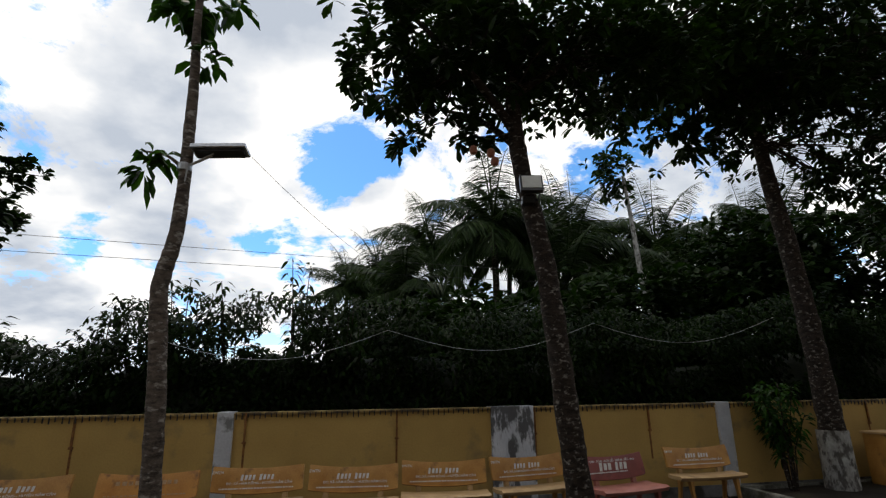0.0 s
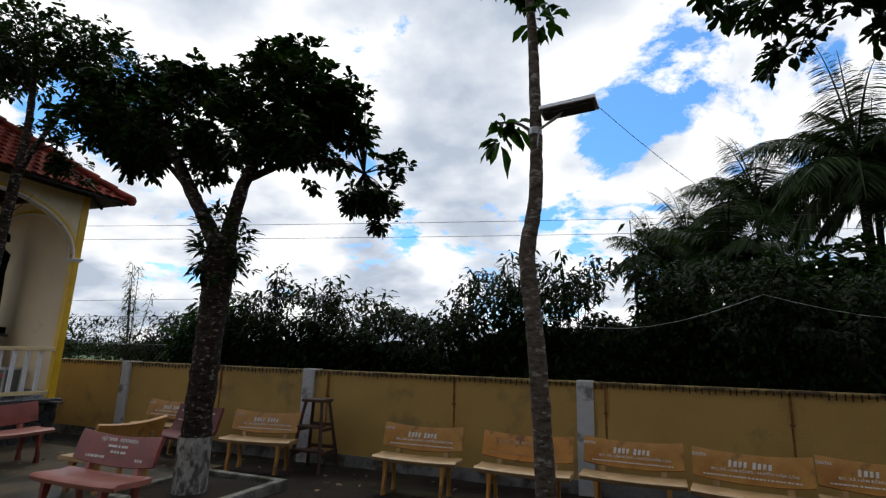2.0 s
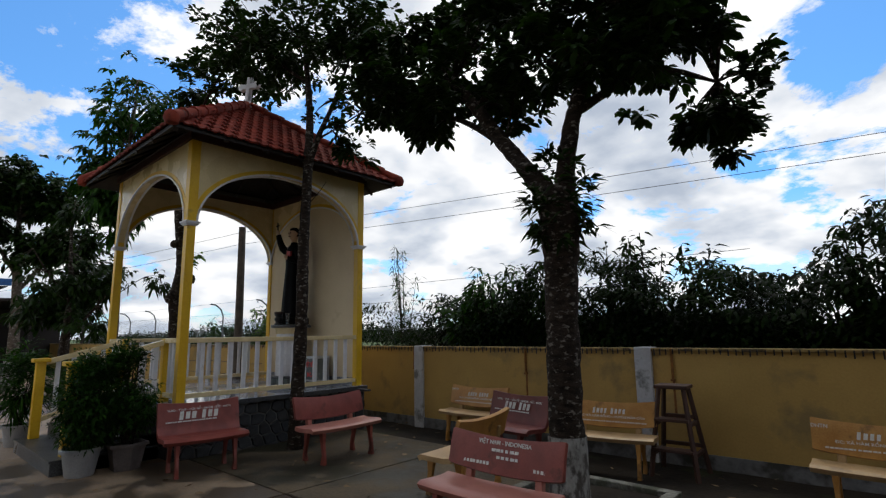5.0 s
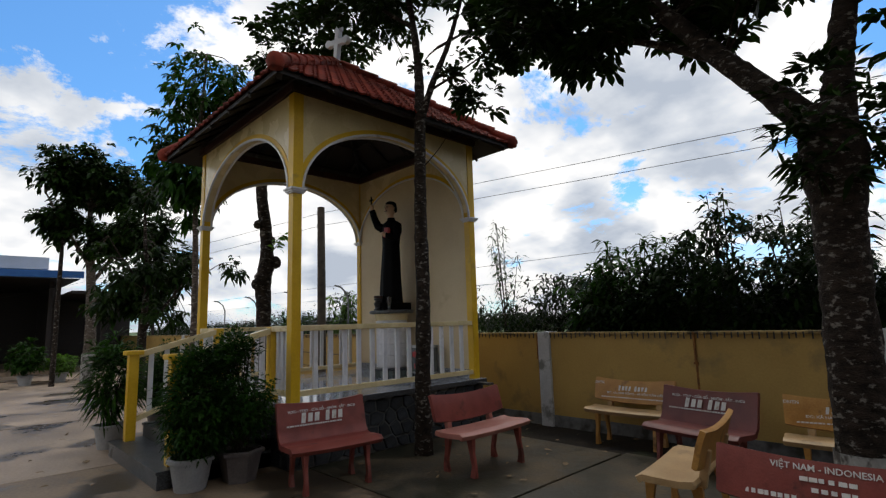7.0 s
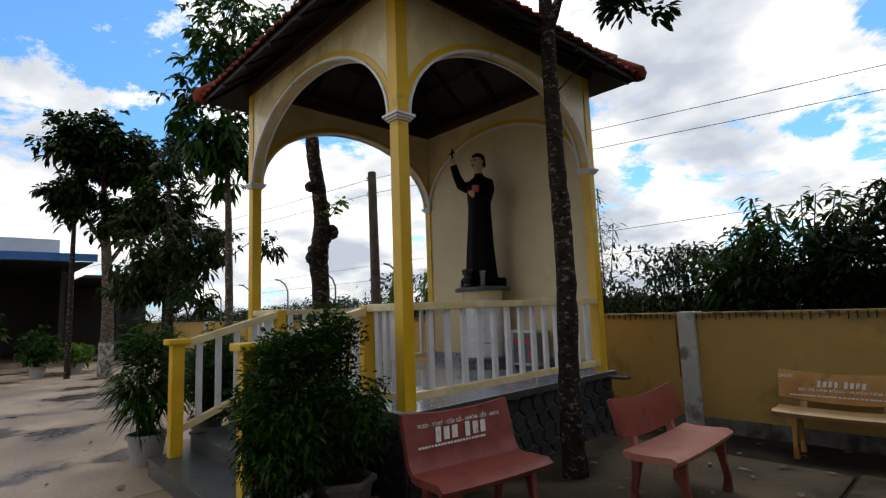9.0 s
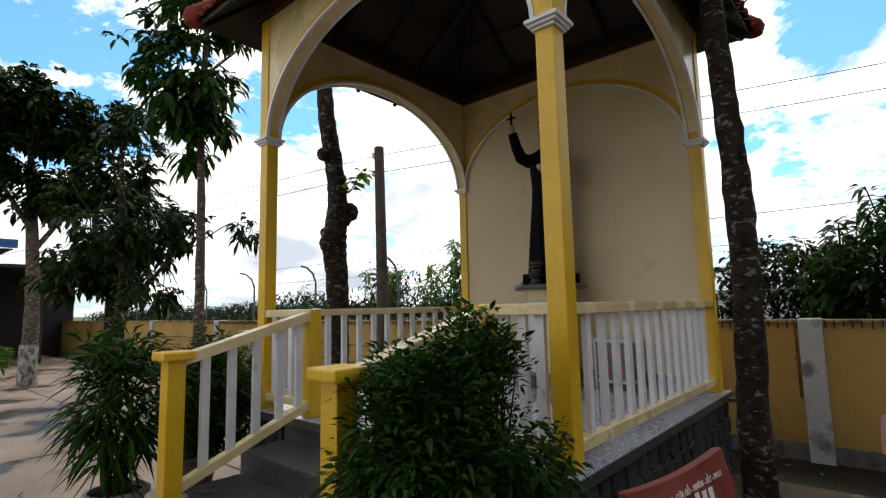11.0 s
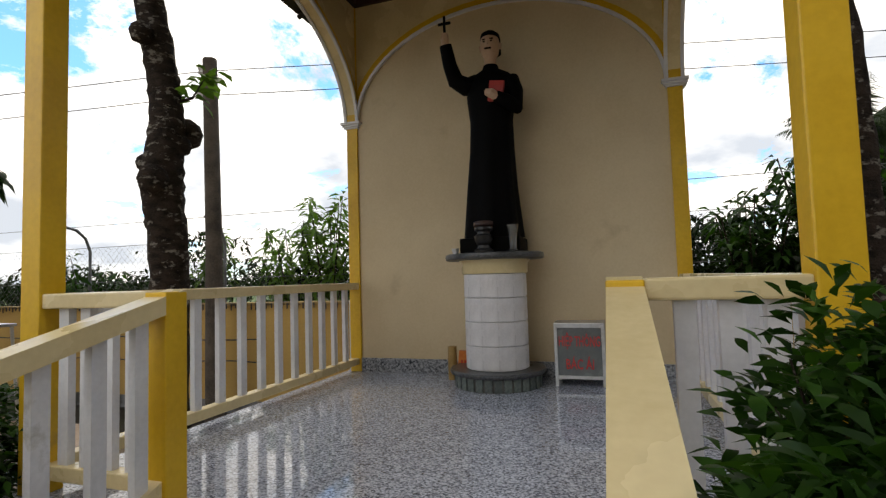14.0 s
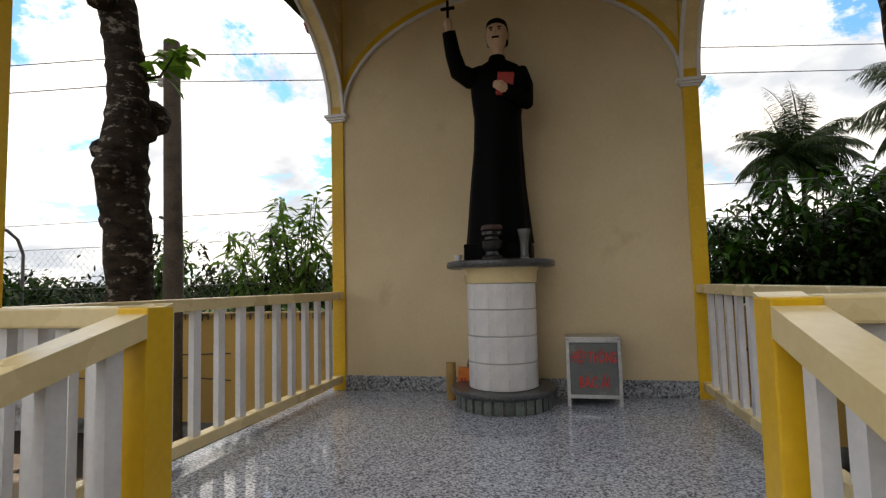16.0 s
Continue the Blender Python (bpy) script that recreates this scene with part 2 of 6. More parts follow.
TILE = material("clay_roof_tile", (0.14, 0.021, 0.013), (0.26, 0.044, 0.023), 0.8, 6, 40, 0.25, spec=0.25, stain=(0.07, 0.026, 0.02), stain_scale=5, stain_from=0.60, random_object=0.28)
TILE_REST = material("clay_roof_tile_plain", (0.14, 0.021, 0.013), (0.26, 0.044, 0.023), 0.8, 6, 40, 0.25, spec=0.25, island=0.28)
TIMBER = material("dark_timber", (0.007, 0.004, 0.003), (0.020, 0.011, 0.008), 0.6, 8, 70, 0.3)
FASCIA = material("maroon_timber", (0.030, 0.010, 0.007), (0.060, 0.020, 0.012), 0.6, 6, 50, 0.2)
FLOOR = terrazzo("polished_terrazzo", (0.60, 0.64, 0.74), (0.045, 0.052, 0.075), 120, 0.05)
SKIRT = terrazzo("grey_terrazzo_skirting", (0.42, 0.44, 0.48), (0.03, 0.035, 0.045), 75, 0.3)
GRANITE = terrazzo("dark_granite", (0.085, 0.09, 0.095), (0.014, 0.015, 0.018), 110, 0.3)
STONE = material("split_stone", (0.010, 0.012, 0.014), (0.036, 0.039, 0.044), 0.7, 9, 60, 0.6, random_object=0.35)
MORTAR = material("stone_mortar", (0.07, 0.07, 0.066), (0.13, 0.127, 0.115), 0.9, 9, 60, 0.3)
BENCH_WOOD = material("wood_look_terrazzo", (0.37, 0.165, 0.034), (0.55, 0.285, 0.07), 0.45, 4, 80, 0.12, stain=(0.13, 0.06, 0.022), stain_scale=3.5, stain_from=0.55)
BENCH_OLD = material("worn_orange_terrazzo", (0.46, 0.19, 0.034), (0.60, 0.28, 0.058), 0.5, 4, 80, 0.15, stain=(0.16, 0.07, 0.03), stain_scale=5, stain_from=0.54)
SEAT_WOOD = material("pale_terrazzo_seat", (0.36, 0.225, 0.10), (0.52, 0.345, 0.17), 0.45, 4, 80, 0.12, stain=(0.24, 0.15, 0.08), stain_scale=3, stain_from=0.58)
BENCH_RED = material("red_terrazzo", (0.17, 0.030, 0.022), (0.27, 0.062, 0.045), 0.45, 5, 110, 0.15, stain=(0.07, 0.018, 0.014), stain_scale=4, stain_from=0.55)
SEAT_RED = material("faded_red_terrazzo", (0.34, 0.12, 0.09), (0.46, 0.19, 0.15), 0.4, 5, 110, 0.15, stain=(0.24, 0.08, 0.06), stain_scale=4, stain_from=0.6)
BENCH_MAROON = material("maroon_terrazzo", (0.11, 0.022, 0.02), (0.18, 0.045, 0.035), 0.45, 5, 110, 0.15)
LETTER = material("white_lettering", (0.62, 0.60, 0.55), (0.78, 0.76, 0.72), 0.7, 20, 90, 0.05, stain=(0.40, 0.26, 0.15), stain_scale=12, stain_from=0.60)
LETTER_FAINT = material("faded_lettering", (0.36, 0.22, 0.11), (0.50, 0.34, 0.19), 0.7, 20, 90, 0.05, stain=(0.34, 0.16, 0.05), stain_scale=14, stain_from=0.50)
LETTER_RED = material("red_lettering", (0.50, 0.02, 0.02), (0.62, 0.04, 0.035), 0.5, 10, 60, 0.0)
LADDER = material("dark_red_wood", (0.030, 0.011, 0.007), (0.070, 0.028, 0.017), 0.6, 7, 60, 0.3)
ROBE = material("black_robe", (0.0008, 0.0008, 0.001), (0.003, 0.0028, 0.003), 0.6, 5, 50, 0.1, spec=0.06)
SKIN = material("painted_face", (0.52, 0.33, 0.21), (0.62, 0.42, 0.28), 0.45, 6, 50, 0.04)
BOOK = material("red_book_cover", (0.32, 0.022, 0.02), (0.45, 0.04, 0.03), 0.45, 8, 50, 0.05)
BLACK = material("black_paint", (0.008, 0.008, 0.009), (0.022, 0.021, 0.022), 0.35, 6, 60, 0.1)
MOSAIC = material("white_wall_tile", (0.60, 0.59, 0.60), (0.74, 0.73, 0.74), 0.3, 8, 70, 0.12, stain=(0.42, 0.40, 0.38), stain_scale=9, stain_from=0.63)
GROUT = material("grey_grout", (0.46, 0.46, 0.46), (0.58, 0.58, 0.58), 0.85, 9, 60, 0.2)
SLATE = material("green_slate_tile", (0.05, 0.07, 0.068), (0.18, 0.21, 0.195), 0.3, 12, 60, 0.2, random_object=0.3)
STEEL = material("brushed_steel", (0.42, 0.43, 0.44), (0.56, 0.57, 0.58), 0.35, 20, 90, 0.05, metal=0.8)
GREYPANE = material("grey_box_panel", (0.10, 0.115, 0.115), (0.15, 0.165, 0.165), 0.25, 5, 50, 0.03)
BLUE_TIN = material("blue_sheet_metal", (0.02, 0.09, 0.28), (0.04, 0.15, 0.40), 0.45, 2, 30, 0.1)
GREY_TIN = material("grey_sheet_metal", (0.42, 0.45, 0.50), (0.55, 0.58, 0.63), 0.5, 1, 30, 0.1)
POT = material("white_plastic_pot", (0.26, 0.265, 0.27), (0.38, 0.385, 0.39), 0.45, 5, 50, 0.06, stain=(0.30, 0.28, 0.24), stain_scale=5, stain_from=0.6)
POT_CLAY = material("grey_pink_pot", (0.075, 0.062, 0.060), (0.14, 0.118, 0.112), 0.7, 5, 50, 0.2)
# dull colour of the unseen light-blocking building, so that it bounces little
SKY_BLOCK = material("sky_block_paint", (0.13, 0.11, 0.08), (0.19, 0.16, 0.12), 0.8, 2, 40, 0.1)
WIRE = material("black_cable", (0.02, 0.02, 0.02), (0.04, 0.04, 0.04), 0.6, 9, 60, 0.0)
MESH_WIRE = material("galvanised_wire", (0.10, 0.105, 0.11), (0.17, 0.175, 0.18), 0.5, 9, 60, 0.0, metal=0.5)
POLE = material("weathered_pole", (0.040, 0.031, 0.023), (0.11, 0.088, 0.068), 0.9, 6, 60, 0.5)
PANEL = material("solar_panel_cells", (0.012, 0.014, 0.02), (0.03, 0.032, 0.04), 0.2, 12, 60, 0.0)
LENS_GLASS = material("pale_lamp_glass", (0.50, 0.50, 0.45), (0.62, 0.62, 0.56), 0.15, 6, 40, 0.0)
ORANGE = material("orange_wrapper", (0.62, 0.14, 0.02), (0.75, 0.24, 0.04), 0.4, 14, 60, 0.2)
BAMBOO = material("bamboo_tube", (0.30, 0.18, 0.05), (0.42, 0.27, 0.09), 0.5, 9, 70, 0.15)
GLASSY = material("clear_vase_glass", (0.5, 0.52, 0.52), (0.6, 0.62, 0.62), 0.08, 9, 70, 0.0)
GLASSY.node_tree.nodes["Principled BSDF"].inputs["Transmission Weight"].default_value = 0.9
BLUE_PLASTIC = material("blue_plastic", (0.015, 0.03, 0.12), (0.03, 0.05, 0.18), 0.4, 5, 50, 0.05)
FRUIT = material("brown_fruit", (0.16, 0.045, 0.02), (0.28, 0.09, 0.035), 0.6, 9, 60, 0.2)


# ---------------------------------------------------------------- mesh tools
class Geo:
    """Collects faces and makes one mesh of them."""

    def __init__(self):
        self.v, self.f, self.s = [], [], []

    def add(self, verts, faces, m=None, slot=0):
        k = len(self.v)
        self.v += [tuple(m @ Vector(p)) if m is not None else tuple(p) for p in verts]
        self.f += [tuple(i + k for i in f) for f in faces]
        self.s += [slot] * len(faces)
        return self

    def box(self, lo, hi, bevel=0.0, m=None, slot=0):
        (x0, y0, z0), (x1, y1, z1) = lo, hi
        if not bevel:
            vs = [(x, y, z) for z in (z0, z1) for y in (y0, y1) for x in (x0, x1)]
            fs = [(0, 2, 3, 1), (4, 5, 7, 6), (0, 1, 5, 4), (2, 6, 7, 3), (0, 4, 6, 2), (1, 3, 7, 5)]
            return self.add(vs, fs, m, slot)
        bm = bmesh.new()
        r = bmesh.ops.create_cube(bm, size=1)
        for v in r["verts"]:
            v.co = Vector((x0 + (v.co.x + 0.5) * (x1 - x0), y0 + (v.co.y + 0.5) * (y1 - y0), z0 + (v.co.z + 0.5) * (z1 - z0)))
        bmesh.ops.bevel(bm, geom=list(bm.edges), offset=bevel, segments=2, affect="EDGES", profile=0.6)
        bm.verts.index_update()
        self.add([v.co for v in bm.verts], [[v.index for v in f.verts] for f in bm.faces], m, slot)
        bm.free()
        return self

    def tube(self, pts, radii, seg=8, slot=0, wobble=0.0, rng=None, caps=True):
        pts = [Vector(p) for p in pts]
        rings, ref = [], None
        for i, p in enumerate(pts):
            d = (pts[min(i + 1, len(pts) - 1)] - pts[max(i - 1, 0)]).normalized()
            if ref is None:
                ref = Vector((1, 0, 0)) if abs(d.x) < 0.8 else Vector((0, 1, 0))
            u = (ref - d * ref.dot(d)).normalized()
            ref = u
            w = d.cross(u)
            r = radii[i] if hasattr(radii, "__len__") else radii
            ring = []
            for k in range(seg):
                a = 2 * math.pi * k / seg
                rr = r * (1 + (rng.uniform(-wobble, wobble) if wobble else 0))
                ring.append(p + (u * math.cos(a) + w * math.sin(a)) * rr)
            rings.append(ring)
        vs = [q for r in rings for q in r]
        fs = []
        for i in range(len(rings) - 1):
            for k in range(seg):
                a, b = i * seg + k, i * seg + (k + 1) % seg
                fs.append((a, b, b + seg, a + seg))
        if caps:
            fs.append(tuple(range(seg - 1, -1, -1)))
            fs.append(tuple((len(rings) - 1) * seg + k for k in range(seg)))
        return self.add(vs, fs, None, slot)

    def lathe(self, profile, seg=24, m=None, slot=0, sx=1.0, sy=1.0, phase=0.0):
        """profile: (radius, z) from the bottom to the top."""
        vs = [(r * sx * math.cos(2 * math.pi * k / seg + phase), r * sy * math.sin(2 * math.pi * k / seg + phase), z) for r, z in profile for k in range(seg)]
        fs = [(i * seg + k, i * seg + (k + 1) % seg, (i + 1) * seg + (k + 1) % seg, (i + 1) * seg + k) for i in range(len(profile) - 1) for k in range(seg)]
        fs += [tuple(range(seg - 1, -1, -1)), tuple((len(profile) - 1) * seg + k for k in range(seg))]
        return self.add(vs, fs, m, slot)

    def mesh(self, name, *mats, smooth=False):
        me = bpy.data.meshes.new(name)
        me.from_pydata(self.v, [], self.f)
        for m in mats:
            me.materials.append(m)
        if any(self.s):
            me.polygons.foreach_set("material_index", self.s)
        if smooth:
            me.polygons.foreach_set("use_smooth", [True] * len(self.f))
            me.set_sharp_from_angle(angle=radians(40))
        me.update()
        return me


def thing(name, label, category, at=(0, 0, 0), turn=0.0, group="", kind=""):
    """A top-level Empty at a thing's base."""
    ob = new(name)
    ob.matrix_basis = pose(*at, 0, 0, turn)
    ob.empty_display_size = 0.1
    return tagged(ob, label, category, group, kind)


def part(name, geo, mat, parent, label="", smooth=False, m=None, kind=""):
    """One mesh object under a thing or under a part."""
    me = geo if isinstance(geo, bpy.types.Mesh) else geo.mesh(name, *(mat if isinstance(mat, (list, tuple)) else [mat]), smooth=smooth)
    ob = new(name, me)
    ob.parent = parent
    if m is not None:
        ob.matrix_basis = m
    return tagged(ob, label, kind=kind)


def whole(name, geo, mat, label, category="", kind="", smooth=False, m=None, group=""):
    """A top-level thing of one mesh."""
    me = geo.mesh(name, *(mat if isinstance(mat, (list, tuple)) else [mat]), smooth=smooth)
    ob = new(name, me)
    if m is not None:
        ob.matrix_basis = m
    return tagged(ob, label, category, group, kind)


def letters(body, size, mat, width=0.0, depth=0.0015):
    """Lettering as a mesh, centred, in its local xy plane."""
    cu = bpy.data.curves.new("lettering", "FONT")
    cu.body, cu.size, cu.align_x, cu.align_y, cu.extrude = body, size, "CENTER", "CENTER", depth
    cu.resolution_u = 2
    cu.offset = size * 0.012
    ob = bpy.data.objects.new("lettering", cu)
    scene.collection.objects.link(ob)
    bpy.context.view_layer.update()
    me = bpy.data.meshes.new_from_object(ob.evaluated_get(bpy.context.evaluated_depsgraph_get()))
    bpy.data.objects.remove(ob)
    if width and len(me.vertices):
        xs = [v.co.x for v in me.vertices]
        k = width / max(1e-3, max(xs) - min(xs))
        me.transform(Matrix.Diagonal((k, 1, 1, 1)))
    me.materials.clear()
    me.materials.append(mat)
    return me


def leaf_arrays(base, way, length, width, droop, rng, blunt=True):
    """Vertices and faces of many folded, drooping leaves; base, way: arrays of N rows."""
    n = len(base)
    way = way / np.maximum(np.linalg.norm(way, axis=1, keepdims=True), 1e-6)
    up = np.tile([0.0, 0.0, 1.0], (n, 1)) + rng.normal(0, 0.35, (n, 3))
    side = np.cross(way, up)
    side /= np.maximum(np.linalg.norm(side, axis=1, keepdims=True), 1e-6)
    nor = np.cross(side, way)
    L = length * rng.uniform(0.65, 1.25, (n, 1))
    W = width * rng.uniform(0.7, 1.2, (n, 1))
    down = np.array([[0, 0, -1.0]])
    wa, wb, ub = (0.36, 0.50, 0.78) if blunt else (0.46, 0.34, 0.68)
    v = np.empty((n, 6, 3))
    v[:, 0] = base
    v[:, 1] = base + way * L * 0.38 + side * W * wa + nor * W * 0.14 + down * L * droop * 0.15
    v[:, 2] = base + way * L * 0.38 - side * W * wa + nor * W * 0.14 + down * L * droop * 0.15
    v[:, 3] = base + way * L * ub + side * W * wb + nor * W * 0.05 + down * L * droop * 0.5
    v[:, 4] = base + way * L * ub - side * W * wb + nor * W * 0.05 + down * L * droop * 0.5
    v[:, 5] = base + way * L + down * L * droop
    return v.reshape(-1, 3)


def leaf_mesh(name, verts, mat):
    """A mesh of leaves from leaf_arrays: two triangles and a quad each."""
    n = len(verts) // 6
    me = bpy.data.meshes.new(name)
    me.vertices.add(n * 6)
    me.vertices.foreach_set("co", verts.ravel())
    k = (np.arange(n) * 6)[:, None]
    loops = (k + np.array([[0, 2, 1, 1, 2, 4, 3, 3, 4, 5]])).ravel()
    me.loops.add(n * 10)
    me.loops.foreach_set("vertex_index", loops)
    me.polygons.add(n * 3)
    start = (np.arange(n) * 10)[:, None] + np.array([[0, 3, 7]])
    me.polygons.foreach_set("loop_start", start.ravel())
    me.materials.append(mat)
    me.update(calc_edges=True)
    me.validate()
    return me


def whorls(centres, per, length, width, droop, rng, spread=1.0, lift=0.35, outward=None, blunt=True):
    """Leaves in rosettes round twig ends."""
    n = len(centres)
    base = np.repeat(centres, per, axis=0)
    a = rng.uniform(0, 2 * np.pi, n * per)
    way = np.stack([np.cos(a) * spread, np.sin(a) * spread, rng.normal(lift, 0.45, n * per)], 1)
    if outward is not None:
        way += np.repeat(outward, per, axis=0) * 0.7
    base = base + way * 0.02 + rng.normal(0, 0.02, base.shape)
    return leaf_arrays(base, way, length, width, droop, rng, blunt)


def cloud_points(n, centre, radii, rng, shell=0.45):
    """Points in an ellipsoid, most of them near its skin."""
    d = rng.normal(0, 1, (n, 3))
    d /= np.linalg.norm(d, axis=1, keepdims=True)
    r = rng.uniform(shell, 1.0, (n, 1)) * rng.uniform(0.8, 1.08, (n, 1))
    return np.array(centre) + d * r * np.array(radii), d


# ---------------------------------------------------------------- ground
FLOOR_Z = 0.67
whole("ground", Geo().box((-900, -900, -0.6), (900, 900, -0.06)), FIELD, "flat green fields beyond the wall", kind="structure")


def rough_sheet(x0, x1, y0, y1, step, amp, z, seed):
    """An uneven sheet of earth."""
    g = Geo()
    nx, ny = int((x1 - x0) / step), int((y1 - y0) / step)
    vs = []
    for j in range(ny + 1):
        for i in range(nx + 1):
            x, y = x0 + (x1 - x0) * i / nx, y0 + (y1 - y0) * j / ny
            vs.append((x, y, z + amp * noise.noise((x * 1.7 + seed, y * 1.7, seed)) + 0.4 * amp * noise.noise((x * 6, y * 6, seed))))
    fs = [(j * (nx + 1) + i, j * (nx + 1) + i + 1, (j + 1) * (nx + 1) + i + 1, (j + 1) * (nx + 1) + i) for j in range(ny) for i in range(nx)]
    return g.add(vs, fs)


whole("ground_garden_soil", rough_sheet(-26, 32, -14, 9, 0.2, 0.012, -0.026, 3.0), SOIL, "damp dark garden soil with litter", kind="structure", smooth=True)


# ---------------------------------------------------------------- boundary wall
def fence_y(x):
    return 2.20 + 0.0115 * x


FENCE_TURN = math.degrees(math.atan(0.0115))


def build_fence():
    top = 1.28
    length = 57.0
    m = pose(-25.0, fence_y(-25.0), 0, 0, 0, FENCE_TURN)
    body = whole("wall_north", Geo().box((0, 0.0, -0.1), (length, 0.14, top - 0.03)), FENCE, "ochre painted boundary wall, stained", kind="structure", m=m)
    part("coping", Geo().box((-0.02, -0.025, top - 0.03), (length, 0.165, top + 0.005), 0.008), COPING, body, "mossy rough coping")
    part("base_band", Geo().box((0, -0.012, -0.1), (length, -0.001, 0.13)), DAMP, body, "dark damp base band")
    # the row of small iron ends under the coping
    g, rng = Geo(), random.Random(4)
    x = 14.0
    while x < 50:
        h = rng.uniform(0.035, 0.065)
        g.box((x, -0.034, top - 0.02 - h), (x + 0.014, -0.0255, top - 0.004))
        x += rng.uniform(0.062, 0.08)
    part("iron_ends", g, BLACK, body, "row of short rusty iron ends", kind="stuff")
    k = math.cos(radians(FENCE_TURN))
    for x, w, mat, lab in ((-13.5, 0.2, PILLAR, ""), (-9.6, 0.2, PILLAR, ""), (-5.7, 0.2, PILLAR, ""), (-1.8, 0.2, PILLAR, ""), (2.08, 0.19, PILLAR, ""), (5.86, 0.2, PILLAR, ""), (9.88, 0.2, PILLAR, ""),
                           (13.67, 0.62, MOULD, "peeling white pillar with black mould"), (17.03, 0.22, PILLAR, ""), (20.9, 0.22, PILLAR, "")):
        u = (x + 25.0) / k
        part("pillar", Geo().box((u - w / 2, -0.05, -0.1), (u + w / 2, 0.19, top + 0.015), 0.008), mat, body, lab)
    for x in (1.96, 4.18, 6.19, 8.17, 10.12, 12.05, 14.0, 15.78, 17.9, 19.7):
        u = (x + 25.0) / k
        part("bracket", Geo().box((u - 0.011, -0.03, 0.92), (u + 0.011, -0.001, top), 0.003).box((u - 0.025, -0.03, 0.905), (u + 0.025, -0.001, 0.93), 0.003), RUST, body, "rusty iron bracket")
        part("rust_run", Geo().box((u - 0.012, -0.003, 0.45 + 0.1 * (x % 1)), (u + 0.014, -0.0005, 0.905)), RUST, body, "rust run below the bracket")
    part("cable", Geo().tube([(x, -0.03, 0.86 + 0.02 * math.sin(x * 2)) for x in [12 + 0.4 * i for i in range(26)]], 0.008, 5), WIRE, body, "thin cable along the wall")
    part("cable", Geo().tube([(x, -0.03, 0.58 + 0.02 * math.sin(x * 3)) for x in [12 + 0.4 * i for i in range(26)]], 0.008, 5), WIRE, body, "thin cable along the wall")
    # an offset wall closes the yard behind the camera and at its ends
    whole("wall_south", Geo().box((-25, -14.4, -0.1), (32, -14.2, 1.3)), FENCE, "ochre painted boundary wall", kind="structure")
    # tall unseen block added behind the walker to keep southern sky light off the yard
    sky_block = whole("sky_block_body", Geo().box((1.5, -14.0, -0.1), (32, -8.2, 9.5), 0.05), SKY_BLOCK, "added unseen block that cuts off the southern sky light", kind="structure")
    whole("hall_roof", Geo().add([(0.9, -14.8, 9.4), (32.6, -14.8, 9.4), (32.6, -7.4, 9.4), (0.9, -7.4, 9.4), (0.9, -11, 12.4), (32.6, -11, 12.4)], [(0, 1, 5, 4), (2, 3, 4, 5), (0, 4, 3), (1, 2, 5), (3, 2, 1, 0)]), TILE_REST, "red tiled roof of the added unseen block", kind="structure")
    whole("wall_east", Geo().box((27.0, -14.0, -0.1), (27.15, 3.7, 1.3)), FENCE, "ochre painted boundary wall", kind="structure")


build_fence()


def chain_link():
    t = thing("chain_link_fence", "galvanised chain-link fence with bent posts behind the wall", "fence", (-20, fence_y(-20) + 0.9, 0), FENCE_TURN)
    lo, hi, length = 1.1, 2.15, 27.0
    g, step = Geo(), 0.11
    n = int((length + 1.05) / step)
    for i in range(n):
        for sgn in (1, -1):
            x0 = i * step - (0.0 if sgn < 0 else 1.05)
            a = Vector((x0, 0, lo if sgn > 0 else hi))
            b = Vector((x0 + 1.05, 0, hi if sgn > 0 else lo))
            g.tube([a, b], 0.0013, 3, caps=False)
    part("mesh", g, MESH_WIRE, t, kind="stuff")
    for i in range(7):
        x = i * 2.6
        pts = [(x, 0.03, -0.1), (x, 0.03, 2.1), (x, -0.05, 2.3), (x, -0.2, 2.42), (x, -0.36, 2.45)]
        part("post", Geo().tube(pts, 0.022, 8), MESH_WIRE, t)
    for z in (2.15, 1.6):
        part("strand", Geo().tube([(0, 0, z), (length, 0, z)], 0.004, 4), MESH_WIRE, t)
    part("barbed_strand", Geo().tube([(0, -0.3, 2.45), (length, -0.3, 2.45)], 0.004, 4), MESH_WIRE, t)


chain_link()


